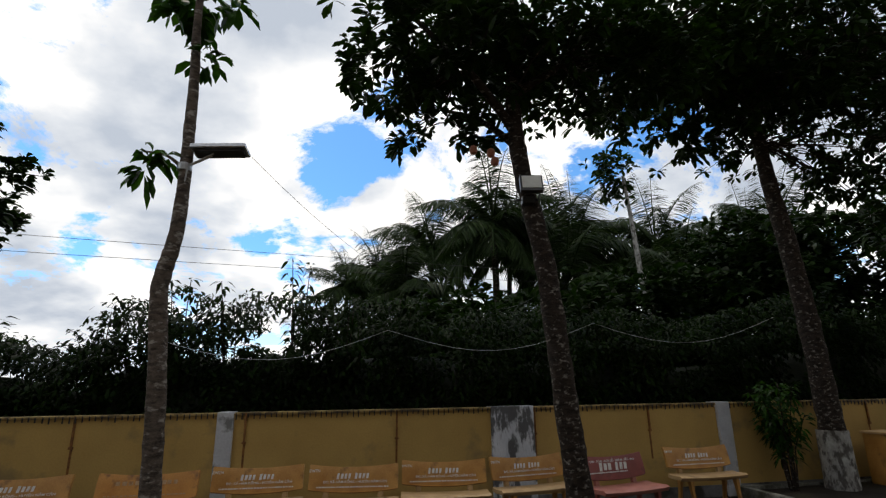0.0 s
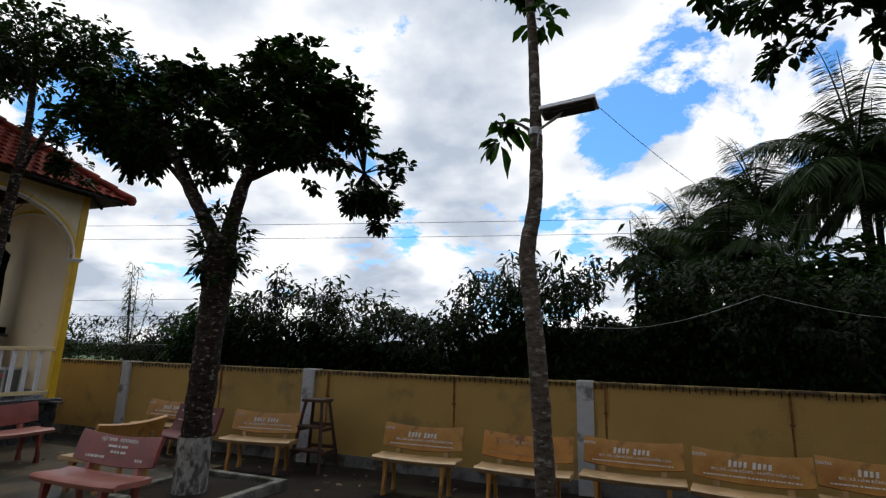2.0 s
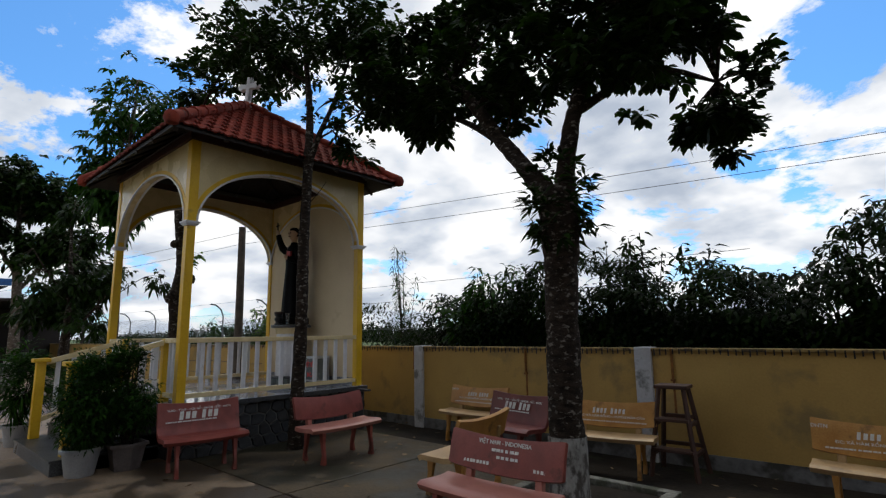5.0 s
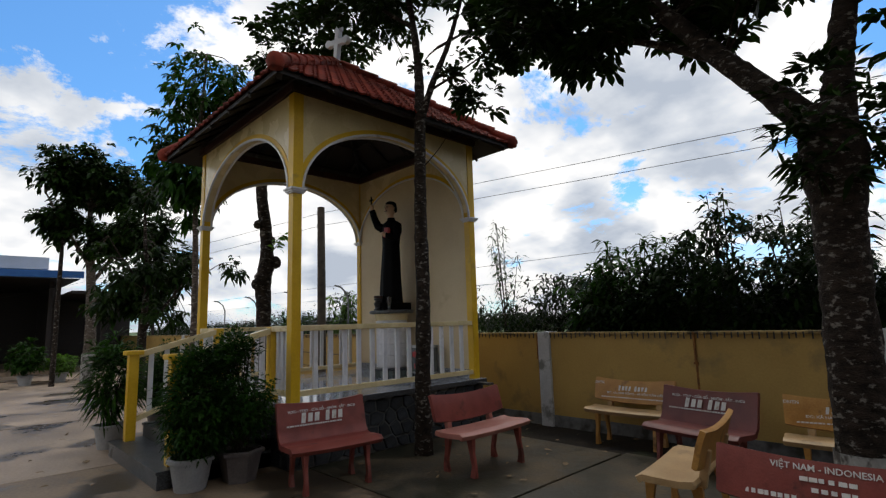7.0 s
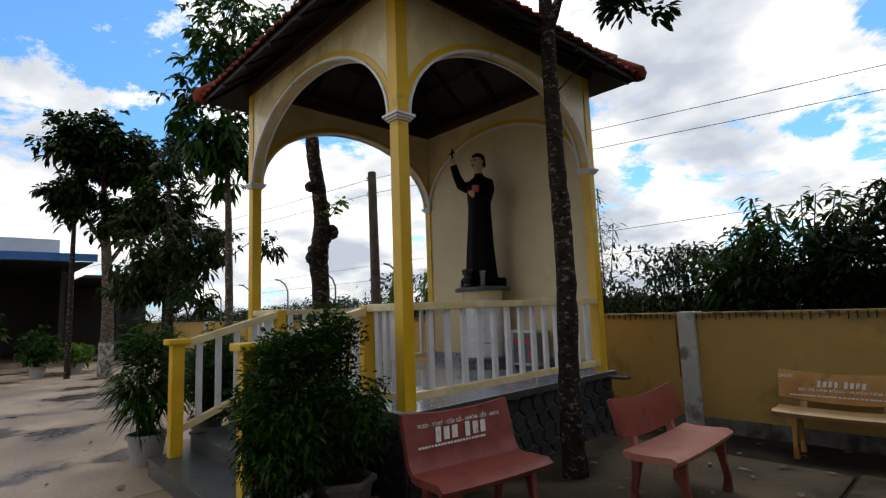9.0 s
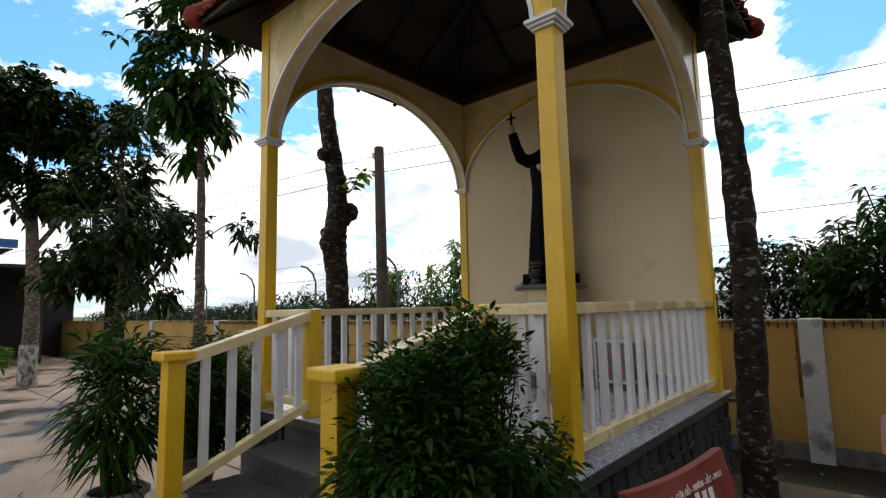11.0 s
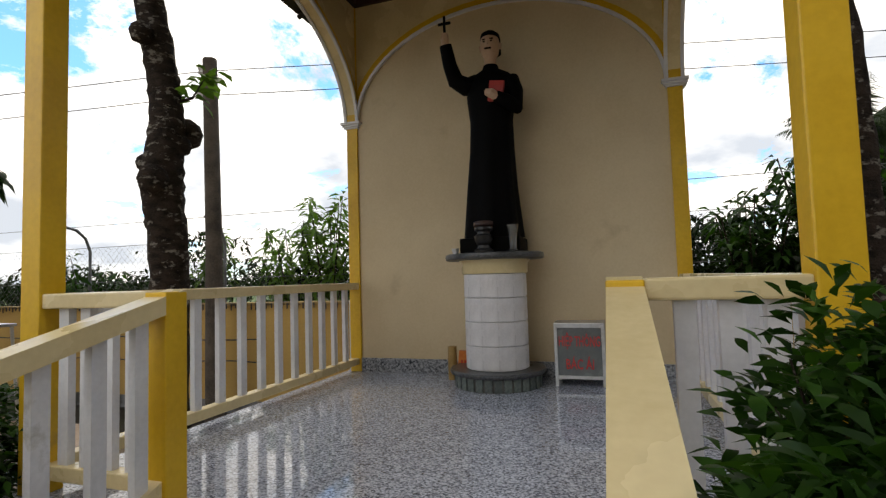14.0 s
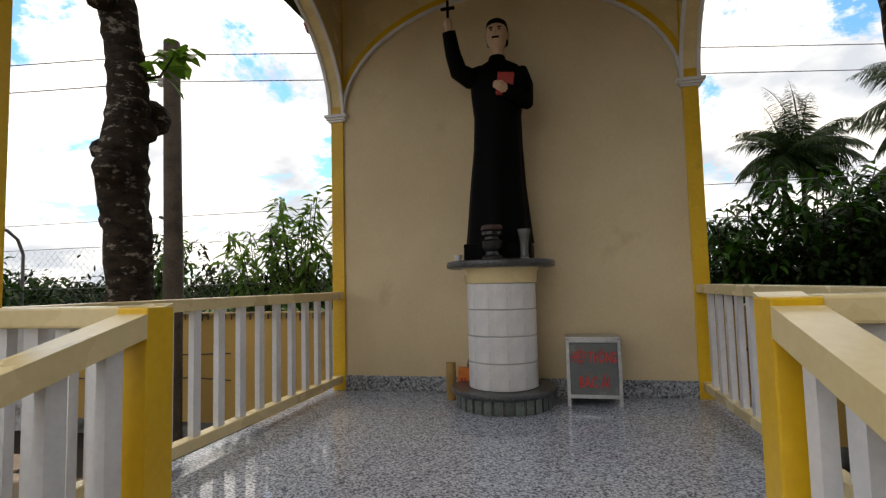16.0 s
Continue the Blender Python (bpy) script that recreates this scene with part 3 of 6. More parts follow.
# ---------------------------------------------------------------- pavilion
def build_pavilion():
    pv = thing("pavilion", "small open yellow pavilion with arches and a red tiled pyramid roof", "pavilion")
    R, H = 1.5, FLOOR_Z           # platform half-width, floor height
    C, CW = 1.41, 0.055           # column line, half a column
    SPRING, RISE, TOP = 3.0, 0.90, 4.12
    plinth = part("plinth", Geo().box((-R + 0.03, -R + 0.03, -0.05), (R - 0.03, R + 0.02, H - 0.06)), MORTAR, pv, "plinth faced with dark split stone")
    part("floor_slab", Geo().box((-R - 0.02, -R - 0.02, H - 0.06), (R + 0.02, R + 0.04, H), 0.006), FLOOR, pv, "polished grey terrazzo floor, wet in places")
    for sgn in (-1, 1):
        part("slab_edge", Geo().box((sgn * (R + 0.02) - 0.004, -R - 0.024, H - 0.062), (sgn * (R + 0.02) + 0.004, R + 0.044, H - 0.004), 0.0), GRANITE, pv, "dark granite edge of the floor")
    part("slab_edge", Geo().box((-R - 0.016, -R - 0.024, H - 0.062), (R + 0.016, -R - 0.016, H - 0.004), 0.0), GRANITE, pv, "dark granite edge of the floor")
    # steps between the newels
    for i in range(3):
        z = 0.165 * (i + 1) + 0.005
        y = -2.60 + 0.36 * i
        part("step", Geo().box((-0.92, y, -0.05), (1.08, -R + 0.01 - 0.001 * i, z - 0.03)).box((-0.935, y - 0.015, z - 0.03), (1.095, -R + 0.01, z), 0.005), GRANITE, pv, "dark granite step")
    # columns, caps, strips above them
    for sx in (-1, 1):
        for sy in (-1, 1):
            x, y = sx * C, sy * C
            part("column", Geo().box((x - CW, y - CW, H), (x + CW, y + CW, SPRING - 0.02), 0.006), GOLD, pv)
            cap = Geo()
            for k, (w, z0, z1) in enumerate(((0.070, 2.945, 2.962), (0.084, 2.962, 2.982), (0.098, 2.982, 3.005))):
                cap.box((x - w, y - w, z0), (x + w, y + w, z1), 0.003)
            part("capital", cap, WHITE, pv, "white moulded capital")
            part("corner_strip", Geo().box((x - CW - 0.006, y - CW - 0.006, 3.005), (x + CW + 0.006, y + CW + 0.006, TOP), 0.005), GOLD, pv)
    # arched walls on four sides
    inner = C - CW
    N = 32
    arc = [(-inner * math.cos(math.pi * i / N), SPRING + RISE * math.sin(math.pi * i / N)) for i in range(N + 1)]

    def ring(off, th, depth_lo, depth_hi):
        g = Geo()
        def pt(i, o):
            a = math.pi * i / N
            return (-(inner + o) * math.cos(a), SPRING + (RISE + o) * math.sin(a))
        vs, fs = [], []
        for i in range(N + 1):
            (xa, za), (xb, zb) = pt(i, off), pt(i, off + th)
            vs += [(xa, depth_lo, za), (xa, depth_hi, za), (xb, depth_hi, zb), (xb, depth_lo, zb)]
        for i in range(N):
            for k in range(4):
                a, b = i * 4 + k, i * 4 + (k + 1) % 4
                fs.append((a, b, b + 4, a + 4))
        return g.add(vs, fs)

    for side in range(4):
        m = pose(0, 0, 0, 0, 0, 90 * side) @ Matrix.Translation((0, -C, 0))
        g = Geo()
        vs, fs = [], []
        for (x, z) in arc:
            for y in (-0.05, 0.05):
                vs += [(x, y, z), (x, y, TOP)]
        for i in range(N):
            a, b = i * 4, (i + 1) * 4
            fs += [(a, b, b + 1, a + 1), (a + 3, b + 3, b + 2, a + 2), (a + 2, b + 2, b, a), (a + 1, b + 1, b + 3, a + 3)]
        g.add(vs, fs)
        part("arch_wall", g, CREAM, pv, "cream arched wall", m=m)
        part("arch_band", ring(0.008, 0.055, -0.056, 0.056), GOLD, pv, "golden band round the arch", m=m)
        for lo, hi in ((-0.072, -0.046), (0.046, 0.072)):
            part("arch_moulding", ring(-0.018, 0.025, lo, hi), WHITE, pv, "white moulding of the arch", m=m)
        part("eave_beam", Geo().box((-C - 0.1, -0.09, TOP), (C + 0.1, 0.09, TOP + 0.10), 0.004), FASCIA, pv, "maroon eave beam", m=m)
    # wall behind the statue
    part("back_wall", Geo().box((-C + CW, C - 0.035, H), (C - CW, C + 0.07, SPRING + RISE + 0.1)), WALL, pv, "cream plastered wall behind the statue")
    part("skirting", Geo().box((-C + CW, C - 0.05, H), (C - CW, C - 0.034, H + 0.125), 0.003), SKIRT, pv, "grey terrazzo skirting")

    # balustrades
    def baluster(parent, x, y, z0, z1, along_x, slope=0.0):
        a, b = (0.027, 0.016) if along_x else (0.016, 0.027)
        g = Geo()
        vs = [(x - a, y - b), (x + a, y - b), (x + a, y + b), (x - a, y + b)]
        low = [(p, q, z0 + slope * (q - y)) for p, q in vs]
        high = [(p, q, z1 + slope * (q - y)) for p, q in vs]
        g.add(low + high, [(0, 3, 2, 1), (4, 5, 6, 7), (0, 1, 5, 4), (1, 2, 6, 5), (2, 3, 7, 6), (3, 0, 4, 7)])
        part("baluster", g, WHITE, parent)

    LO0, LO1, HI0, HI1 = 0.735, 0.795, 1.425, 1.487
    for sx in (-1, 1):
        x = sx * C
        top = part("handrail", Geo().box((x - 0.045, -C + CW, HI0), (x + 0.045, C - CW, HI1), 0.008), CREAM, pv, "cream top rail of the side balustrade")
        part("bottom_rail", Geo().box((x - 0.035, -C + CW, LO0), (x + 0.035, C - CW, LO1), 0.006), CREAM, pv)
        for i in range(13):
            baluster(top, x, -1.15 + 0.1925 * i, LO1, HI0, False)
        # front piece between column and inner post
        p = 0.91 if sx > 0 else -0.745
        lo, hi = sorted((sx * (C - CW), p + sx * 0.05))
        rail = part("handrail", Geo().box((lo, -C - 0.045, HI0), (hi, -C + 0.045, HI1), 0.008), CREAM, pv)
        part("bottom_rail", Geo().box((lo, -C - 0.035, LO0), (hi, -C + 0.035, LO1), 0.006), CREAM, pv)
        for i in range(3 if sx > 0 else 4):
            baluster(rail, p + sx * (0.15 + 0.11 * i if sx > 0 else 0.16 + 0.12 * i), -C, LO1, HI0, True)
        part("inner_post", Geo().box((p - 0.051, -C - 0.051, H), (p + 0.051, -C + 0.051, HI1 - 0.004), 0.006), GOLD, pv)
        # newel on the lowest step
        y = -2.43
        nw = part("newel", Geo().box((p - 0.055, y - 0.055, 0.17), (p + 0.055, y + 0.055, 1.185), 0.006), GOLD, pv)
        part("newel_cap", Geo().box((p - 0.098, y - 0.098, 1.185), (p + 0.098, y + 0.098, 1.24), 0.012), GOLD, nw, "flat square cap")

        def sloped(y0, z0, y1, z1, half, thick):
            vs = [(p + q, yy, zz + t) for (yy, zz) in ((y0, z0), (y1, z1)) for q in (-half, half) for t in (0, thick)]
            return Geo().add(vs, [(0, 1, 3, 2), (4, 6, 7, 5), (0, 4, 5, 1), (2, 3, 7, 6), (0, 2, 6, 4), (1, 5, 7, 3)])

        rail = part("stair_rail", sloped(y + 0.0, 1.135, -C + 0.05, 1.424, 0.05, 0.068), CREAM, pv, "sloping cream stair rail")
        part("stair_bottom_rail", sloped(y + 0.05, 0.38, -C - 0.05, 0.735, 0.035, 0.06), CREAM, pv)
        sl = (1.424 - 1.135) / (-C + 0.05 - y)
        for yy in (-2.23, -2.05, -1.87, -1.69, -1.53):
            lo_z = 0.38 + 0.06 + (yy - y - 0.05) * (0.735 - 0.38) / (-C - 0.05 - y - 0.05)
            baluster(rail, p, yy, lo_z - 0.02, 1.135 + sl * (yy - y) + 0.01, False, 0.3)

    # roof
    E, EZ, AZ = 1.87, 4.07, 5.47
    body = Geo()
    vs = [(-E, -E, EZ), (E, -E, EZ), (E, E, EZ), (-E, E, EZ), (0, 0, AZ), (-E, -E, EZ + 0.05), (E, -E, EZ + 0.05), (E, E, EZ + 0.05), (-E, E, EZ + 0.05), (0, 0, AZ + 0.06)]
    fs = [(0, 1, 6, 5), (1, 2, 7, 6), (2, 3, 8, 7), (3, 0, 5, 8), (5, 6, 9), (6, 7, 9), (7, 8, 9), (8, 5, 9), (1, 0, 4), (2, 1, 4), (3, 2, 4), (0, 3, 4)]
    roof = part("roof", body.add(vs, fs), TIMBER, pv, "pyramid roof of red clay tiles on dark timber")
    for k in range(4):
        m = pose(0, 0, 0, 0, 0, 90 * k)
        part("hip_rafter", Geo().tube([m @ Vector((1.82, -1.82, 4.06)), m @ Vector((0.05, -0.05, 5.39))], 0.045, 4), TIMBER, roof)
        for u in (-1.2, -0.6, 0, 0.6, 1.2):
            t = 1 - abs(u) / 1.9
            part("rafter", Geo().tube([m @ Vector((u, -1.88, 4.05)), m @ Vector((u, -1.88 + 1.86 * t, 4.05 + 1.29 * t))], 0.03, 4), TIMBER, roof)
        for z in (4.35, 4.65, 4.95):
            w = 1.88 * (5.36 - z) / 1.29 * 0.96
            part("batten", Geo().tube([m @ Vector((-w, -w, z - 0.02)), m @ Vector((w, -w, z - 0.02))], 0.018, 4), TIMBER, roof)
        hip = []
        for i in range(9):
            a = i / 9
            q = m @ Vector((1.90 * (1 - a) + 0.02, -1.90 * (1 - a) - 0.02, EZ + 0.10 + (AZ - EZ) * a))
            b = a + 0.125
            w = m @ Vector((1.90 * (1 - b) + 0.02, -1.90 * (1 - b) - 0.02, EZ + 0.085 + (AZ - EZ) * b))
            part("hip_tile", Geo().tube([q, w], [0.085, 0.068], 9), TILE, roof, smooth=True)
        q = m @ Vector((1.90, -1.90, EZ + 0.09))
        part("hip_end", Geo().lathe([(0.02, -0.09), (0.075, -0.07), (0.10, 0.0), (0.075, 0.07), (0.02, 0.09)], 12, Matrix.Translation(q)), TILE, roof, "rounded clay end", smooth=True)
    # tiles: the two faces passed nearest are single pieces, the others are joined
    tw, tl = 0.172, 0.235
    prof = [(-0.5, 0.0), (-0.36, 0.024), (-0.2, 0.002), (0.0, -0.002), (0.2, 0.004), (0.36, 0.026), (0.5, 0.004)]
    tv = [(a * tw, y, h + zz) for y, zz in ((0.0, 0.030), (tl, 0.004)) for a, h in prof] + [(a * tw, 0.0, h + 0.008) for a, h in prof]
    n = len(prof)
    tf = [(i, i + 1, n + i + 1, n + i) for i in range(n - 1)] + [(2 * n + i, 2 * n + i + 1, i + 1, i) for i in range(n - 1)]
    tile = Geo().add(tv, tf).mesh("roof_tile", TILE)
    slope = math.atan2(AZ - EZ, E)
    run = math.hypot(AZ - EZ, E)
    rows = 12
    for k in range(4):
        rest = Geo()
        for r in range(rows):
            d = r * (run / rows) - 0.04
            half = E * (1 - (d + 0.10) / run)
            cols = int(half * 2 / tw) + 1
            for c in range(-cols // 2 - 1, cols // 2 + 2):
                u = (c + 0.5 * (r % 2)) * tw
                if abs(u) > half + 0.03:
                    continue
                m = pose(0, 0, 0, 0, 0, 90 * k) @ Matrix.Translation((u, -E + d * math.cos(slope), EZ + 0.06 + d * math.sin(slope))) @ pose(0, 0, 0, math.degrees(slope))
                if k in (0, 1):
                    ob = new("roof_tile", tile)
                    ob.parent, ob.matrix_basis = roof, m
                else:
                    rest.add(tv, tf, m)
        if rest.v:
            part("far_tiles", rest, TILE_REST, roof, kind="stuff")
    # cross on the apex
    fin = part("finial_base", Geo().lathe([(0.13, 5.45), (0.12, 5.52), (0.07, 5.56), (0.09, 5.59), (0.05, 5.63)], 12), WHITE, pv, "white moulded base of the cross", smooth=True)
    m = Matrix.Translation((0, 0, 5.61)) @ pose(0, 0, 0, 0, 6, 12)
    g = Geo().box((-0.045, -0.04, 0), (0.045, 0.04, 0.52), 0.015, m).box((-0.19, -0.04, 0.25), (0.19, 0.04, 0.345), 0.015, m)
    for cx, cz in ((-0.19, 0.30), (0.19, 0.30), (0, 0.52)):
        g.lathe([(0.02, -0.04), (0.065, -0.035), (0.065, 0.035), (0.02, 0.04)], 10, m @ Matrix.Translation((cx, 0, cz)) @ pose(0, 0, 0, 90))
    part("cross", g, WHITE, pv, "white cross on the roof's apex")
    return pv, plinth


pavilion, plinth = build_pavilion()


# ---------------------------------------------------------------- statue and what stands with it
def loft(g, rings, seg=20, slot=0):
    """rings: (cx, cy, z, rx, ry)."""
    vs = [(cx + rx * math.cos(2 * math.pi * k / seg) * (1 + fold * math.sin(7 * 2 * math.pi * k / seg)), cy + ry * math.sin(2 * math.pi * k / seg) * (1 + fold * math.sin(7 * 2 * math.pi * k / seg)), z) for cx, cy, z, rx, ry, fold in rings for k in range(seg)]
    fs = [(i * seg + k, i * seg + (k + 1) % seg, (i + 1) * seg + (k + 1) % seg, (i + 1) * seg + k) for i in range(len(rings) - 1) for k in range(seg)]
    fs += [tuple(range(seg - 1, -1, -1)), tuple((len(rings) - 1) * seg + k for k in range(seg))]
    return g.add(vs, fs, None, slot)


def build_statue():
    g = Geo()
    cy = 1.02
    # dark block and robe
    g.box((-0.235, 0.86, 1.69), (0.235, 1.24, 1.805), 0.012, slot=0)
    loft(g, [(0.0, cy, 1.805, 0.24, 0.16, 0.05), (0.0, cy, 1.9, 0.228, 0.15, 0.055), (0.0, cy, 2.2, 0.20, 0.14, 0.05), (0.01, cy, 2.5, 0.178, 0.13, 0.035),
             (0.015, cy, 2.72, 0.172, 0.115, 0.02), (0.02, cy, 2.9, 0.195, 0.12, 0), (0.025, cy, 3.03, 0.205, 0.11, 0), (0.025, cy, 3.09, 0.15, 0.09, 0), (0.025, cy, 3.13, 0.07, 0.065, 0), (0.025, cy, 3.165, 0.058, 0.058, 0)], 42, 0)
    # neck, head, hair
    loft(g, [(0.025, cy, 3.15, 0.05, 0.05, 0), (0.025, cy - 0.01, 3.205, 0.047, 0.052, 0), (0.03, cy - 0.025, 3.222, 0.05, 0.062, 0), (0.03, cy - 0.025, 3.25, 0.066, 0.082, 0), (0.03, cy - 0.02, 3.30, 0.076, 0.092, 0), (0.03, cy - 0.015, 3.365, 0.076, 0.093, 0), (0.03, cy - 0.005, 3.40, 0.06, 0.07, 0)], 18, 1)
    loft(g, [(0.03, cy + 0.03, 3.27, 0.079, 0.07, 0), (0.03, cy + 0.02, 3.345, 0.082, 0.082, 0), (0.03, cy + 0.0, 3.375, 0.082, 0.098, 0), (0.03, cy - 0.003, 3.41, 0.074, 0.09, 0), (0.03, cy, 3.435, 0.045, 0.055, 0)], 18, 0)
    g.box((0.004, cy - 0.117, 3.262), (0.056, cy - 0.098, 3.273), 0.003, slot=0)
    for ex in (0.0, 0.06):
        g.box((ex - 0.014, cy - 0.112, 3.338), (ex + 0.014, cy - 0.098, 3.344), 0.002, slot=0)
        g.box((ex - 0.008, cy - 0.112, 3.320), (ex + 0.008, cy - 0.100, 3.328), 0.002, slot=0)
        g.tube([(0.03 + (ex - 0.03) * 2.6, cy - 0.01, 3.29), (0.03 + (ex - 0.03) * 2.7, cy - 0.005, 3.335)], [0.012, 0.014], 6, 1)
    g.tube([(0.03, cy - 0.106, 3.33), (0.03, cy - 0.124, 3.285)], [0.007, 0.012], 6, 1)
    # raised arm with a small crucifix
    g.tube([(-0.10, cy, 3.03), (-0.18, cy - 0.03, 3.02), (-0.255, cy - 0.06, 3.07), (-0.285, cy - 0.10, 3.18), (-0.305, cy - 0.14, 3.33)], [0.085, 0.075, 0.068, 0.058, 0.05], 12, 0)
    g.tube([(-0.305, cy - 0.14, 3.32), (-0.307, cy - 0.15, 3.385), (-0.305, cy - 0.15, 3.42)], [0.028, 0.036, 0.026], 8, 1)
    g.box((-0.315, cy - 0.165, 3.34), (-0.297, cy - 0.145, 3.56), 0.003, slot=0)
    g.box((-0.358, cy - 0.165, 3.49), (-0.254, cy - 0.145, 3.508), 0.003, slot=0)
    # bent arm with a red book
    g.tube([(0.17, cy, 3.03), (0.215, cy - 0.02, 2.92), (0.225, cy - 0.06, 2.80), (0.16, cy - 0.13, 2.83), (0.09, cy - 0.15, 2.87)], [0.08, 0.07, 0.062, 0.055, 0.045], 12, 0)
    g.box((0.035, cy - 0.165, 2.83), (0.15, cy - 0.125, 2.985), 0.004, pose(0.09, cy - 0.15, 2.9, 0, 8, 0) @ Matrix.Translation((-0.09, -cy + 0.15, -2.9)), 2)
    g.tube([(0.10, cy - 0.16, 2.86), (0.06, cy - 0.19, 2.885), (0.02, cy - 0.185, 2.90)], [0.034, 0.038, 0.024], 8, 1)
    g.v = [(x, y, 1.69 + (z - 1.69) * 1.02) for x, y, z in g.v]
    whole("statue", g, [ROBE, SKIN, BOOK], "painted black-robed statue with raised arm and red book", "statue", smooth=True)


build_statue()


def build_pedestal():
    p = thing("pedestal", "round white-tiled pedestal with a dark granite top slab", "pedestal", (0, 1.02, FLOOR_Z))
    Z = -FLOOR_Z
    part("plinth_slab", Geo().lathe([(0.365, 0.10), (0.372, 0.11), (0.372, 0.125), (0.365, 0.135)], 36), GRANITE, p, "round grey granite base slab", smooth=True)
    part("core", Geo().lathe([(0.33, 0), (0.33, 0.10)], 36), MORTAR, p)
    sl = Geo().box((-0.026, -0.006, 0.004), (0.026, 0.006, 0.098), 0.0).mesh("slate_tile", SLATE)
    for k in range(30):
        a = 12 * k
        part("slate_tile", sl, None, p, m=pose(0, 0, 0, 0, 0, a) @ Matrix.Translation((0, -0.334, 0)))
    part("drum", Geo().lathe([(0.232, 0.135), (0.232, 0.86)], 40), GROUT, p)
    wt = Geo()
    seg = 4
    vs, fs = [], []
    for i in range(seg + 1):
        a = math.radians(-14.9 + 29.8 * i / seg)
        for r, z in ((0.236, 0.0), (0.244, 0.004), (0.244, 0.173), (0.236, 0.177)):
            vs.append((r * math.sin(a), -r * math.cos(a), z))
    for i in range(seg):
        for k in range(3):
            fs.append((i * 4 + k, (i + 1) * 4 + k, (i + 1) * 4 + k + 1, i * 4 + k + 1))
    white_tile = wt.add(vs, fs).mesh("wall_tile", MOSAIC)
    for row in range(4):
        for k in range(12):
            part("wall_tile", white_tile, None, p, m=pose(0, 0, 0.137 + 0.181 * row, 0, 0, 30 * k))
    part("neck", Geo().lathe([(0.252, 0.86), (0.256, 0.868), (0.258, 0.935), (0.28, 0.965)], 40), CREAM, p, "cream plaster neck", smooth=True)
    part("top_slab", Geo().lathe([(0.36, 0.965), (0.385, 0.972), (0.39, 0.99), (0.385, 1.012), (0.36, 1.02)], 44, sy=0.86), GRANITE, p, "dark granite top slab", smooth=True)


build_pedestal()


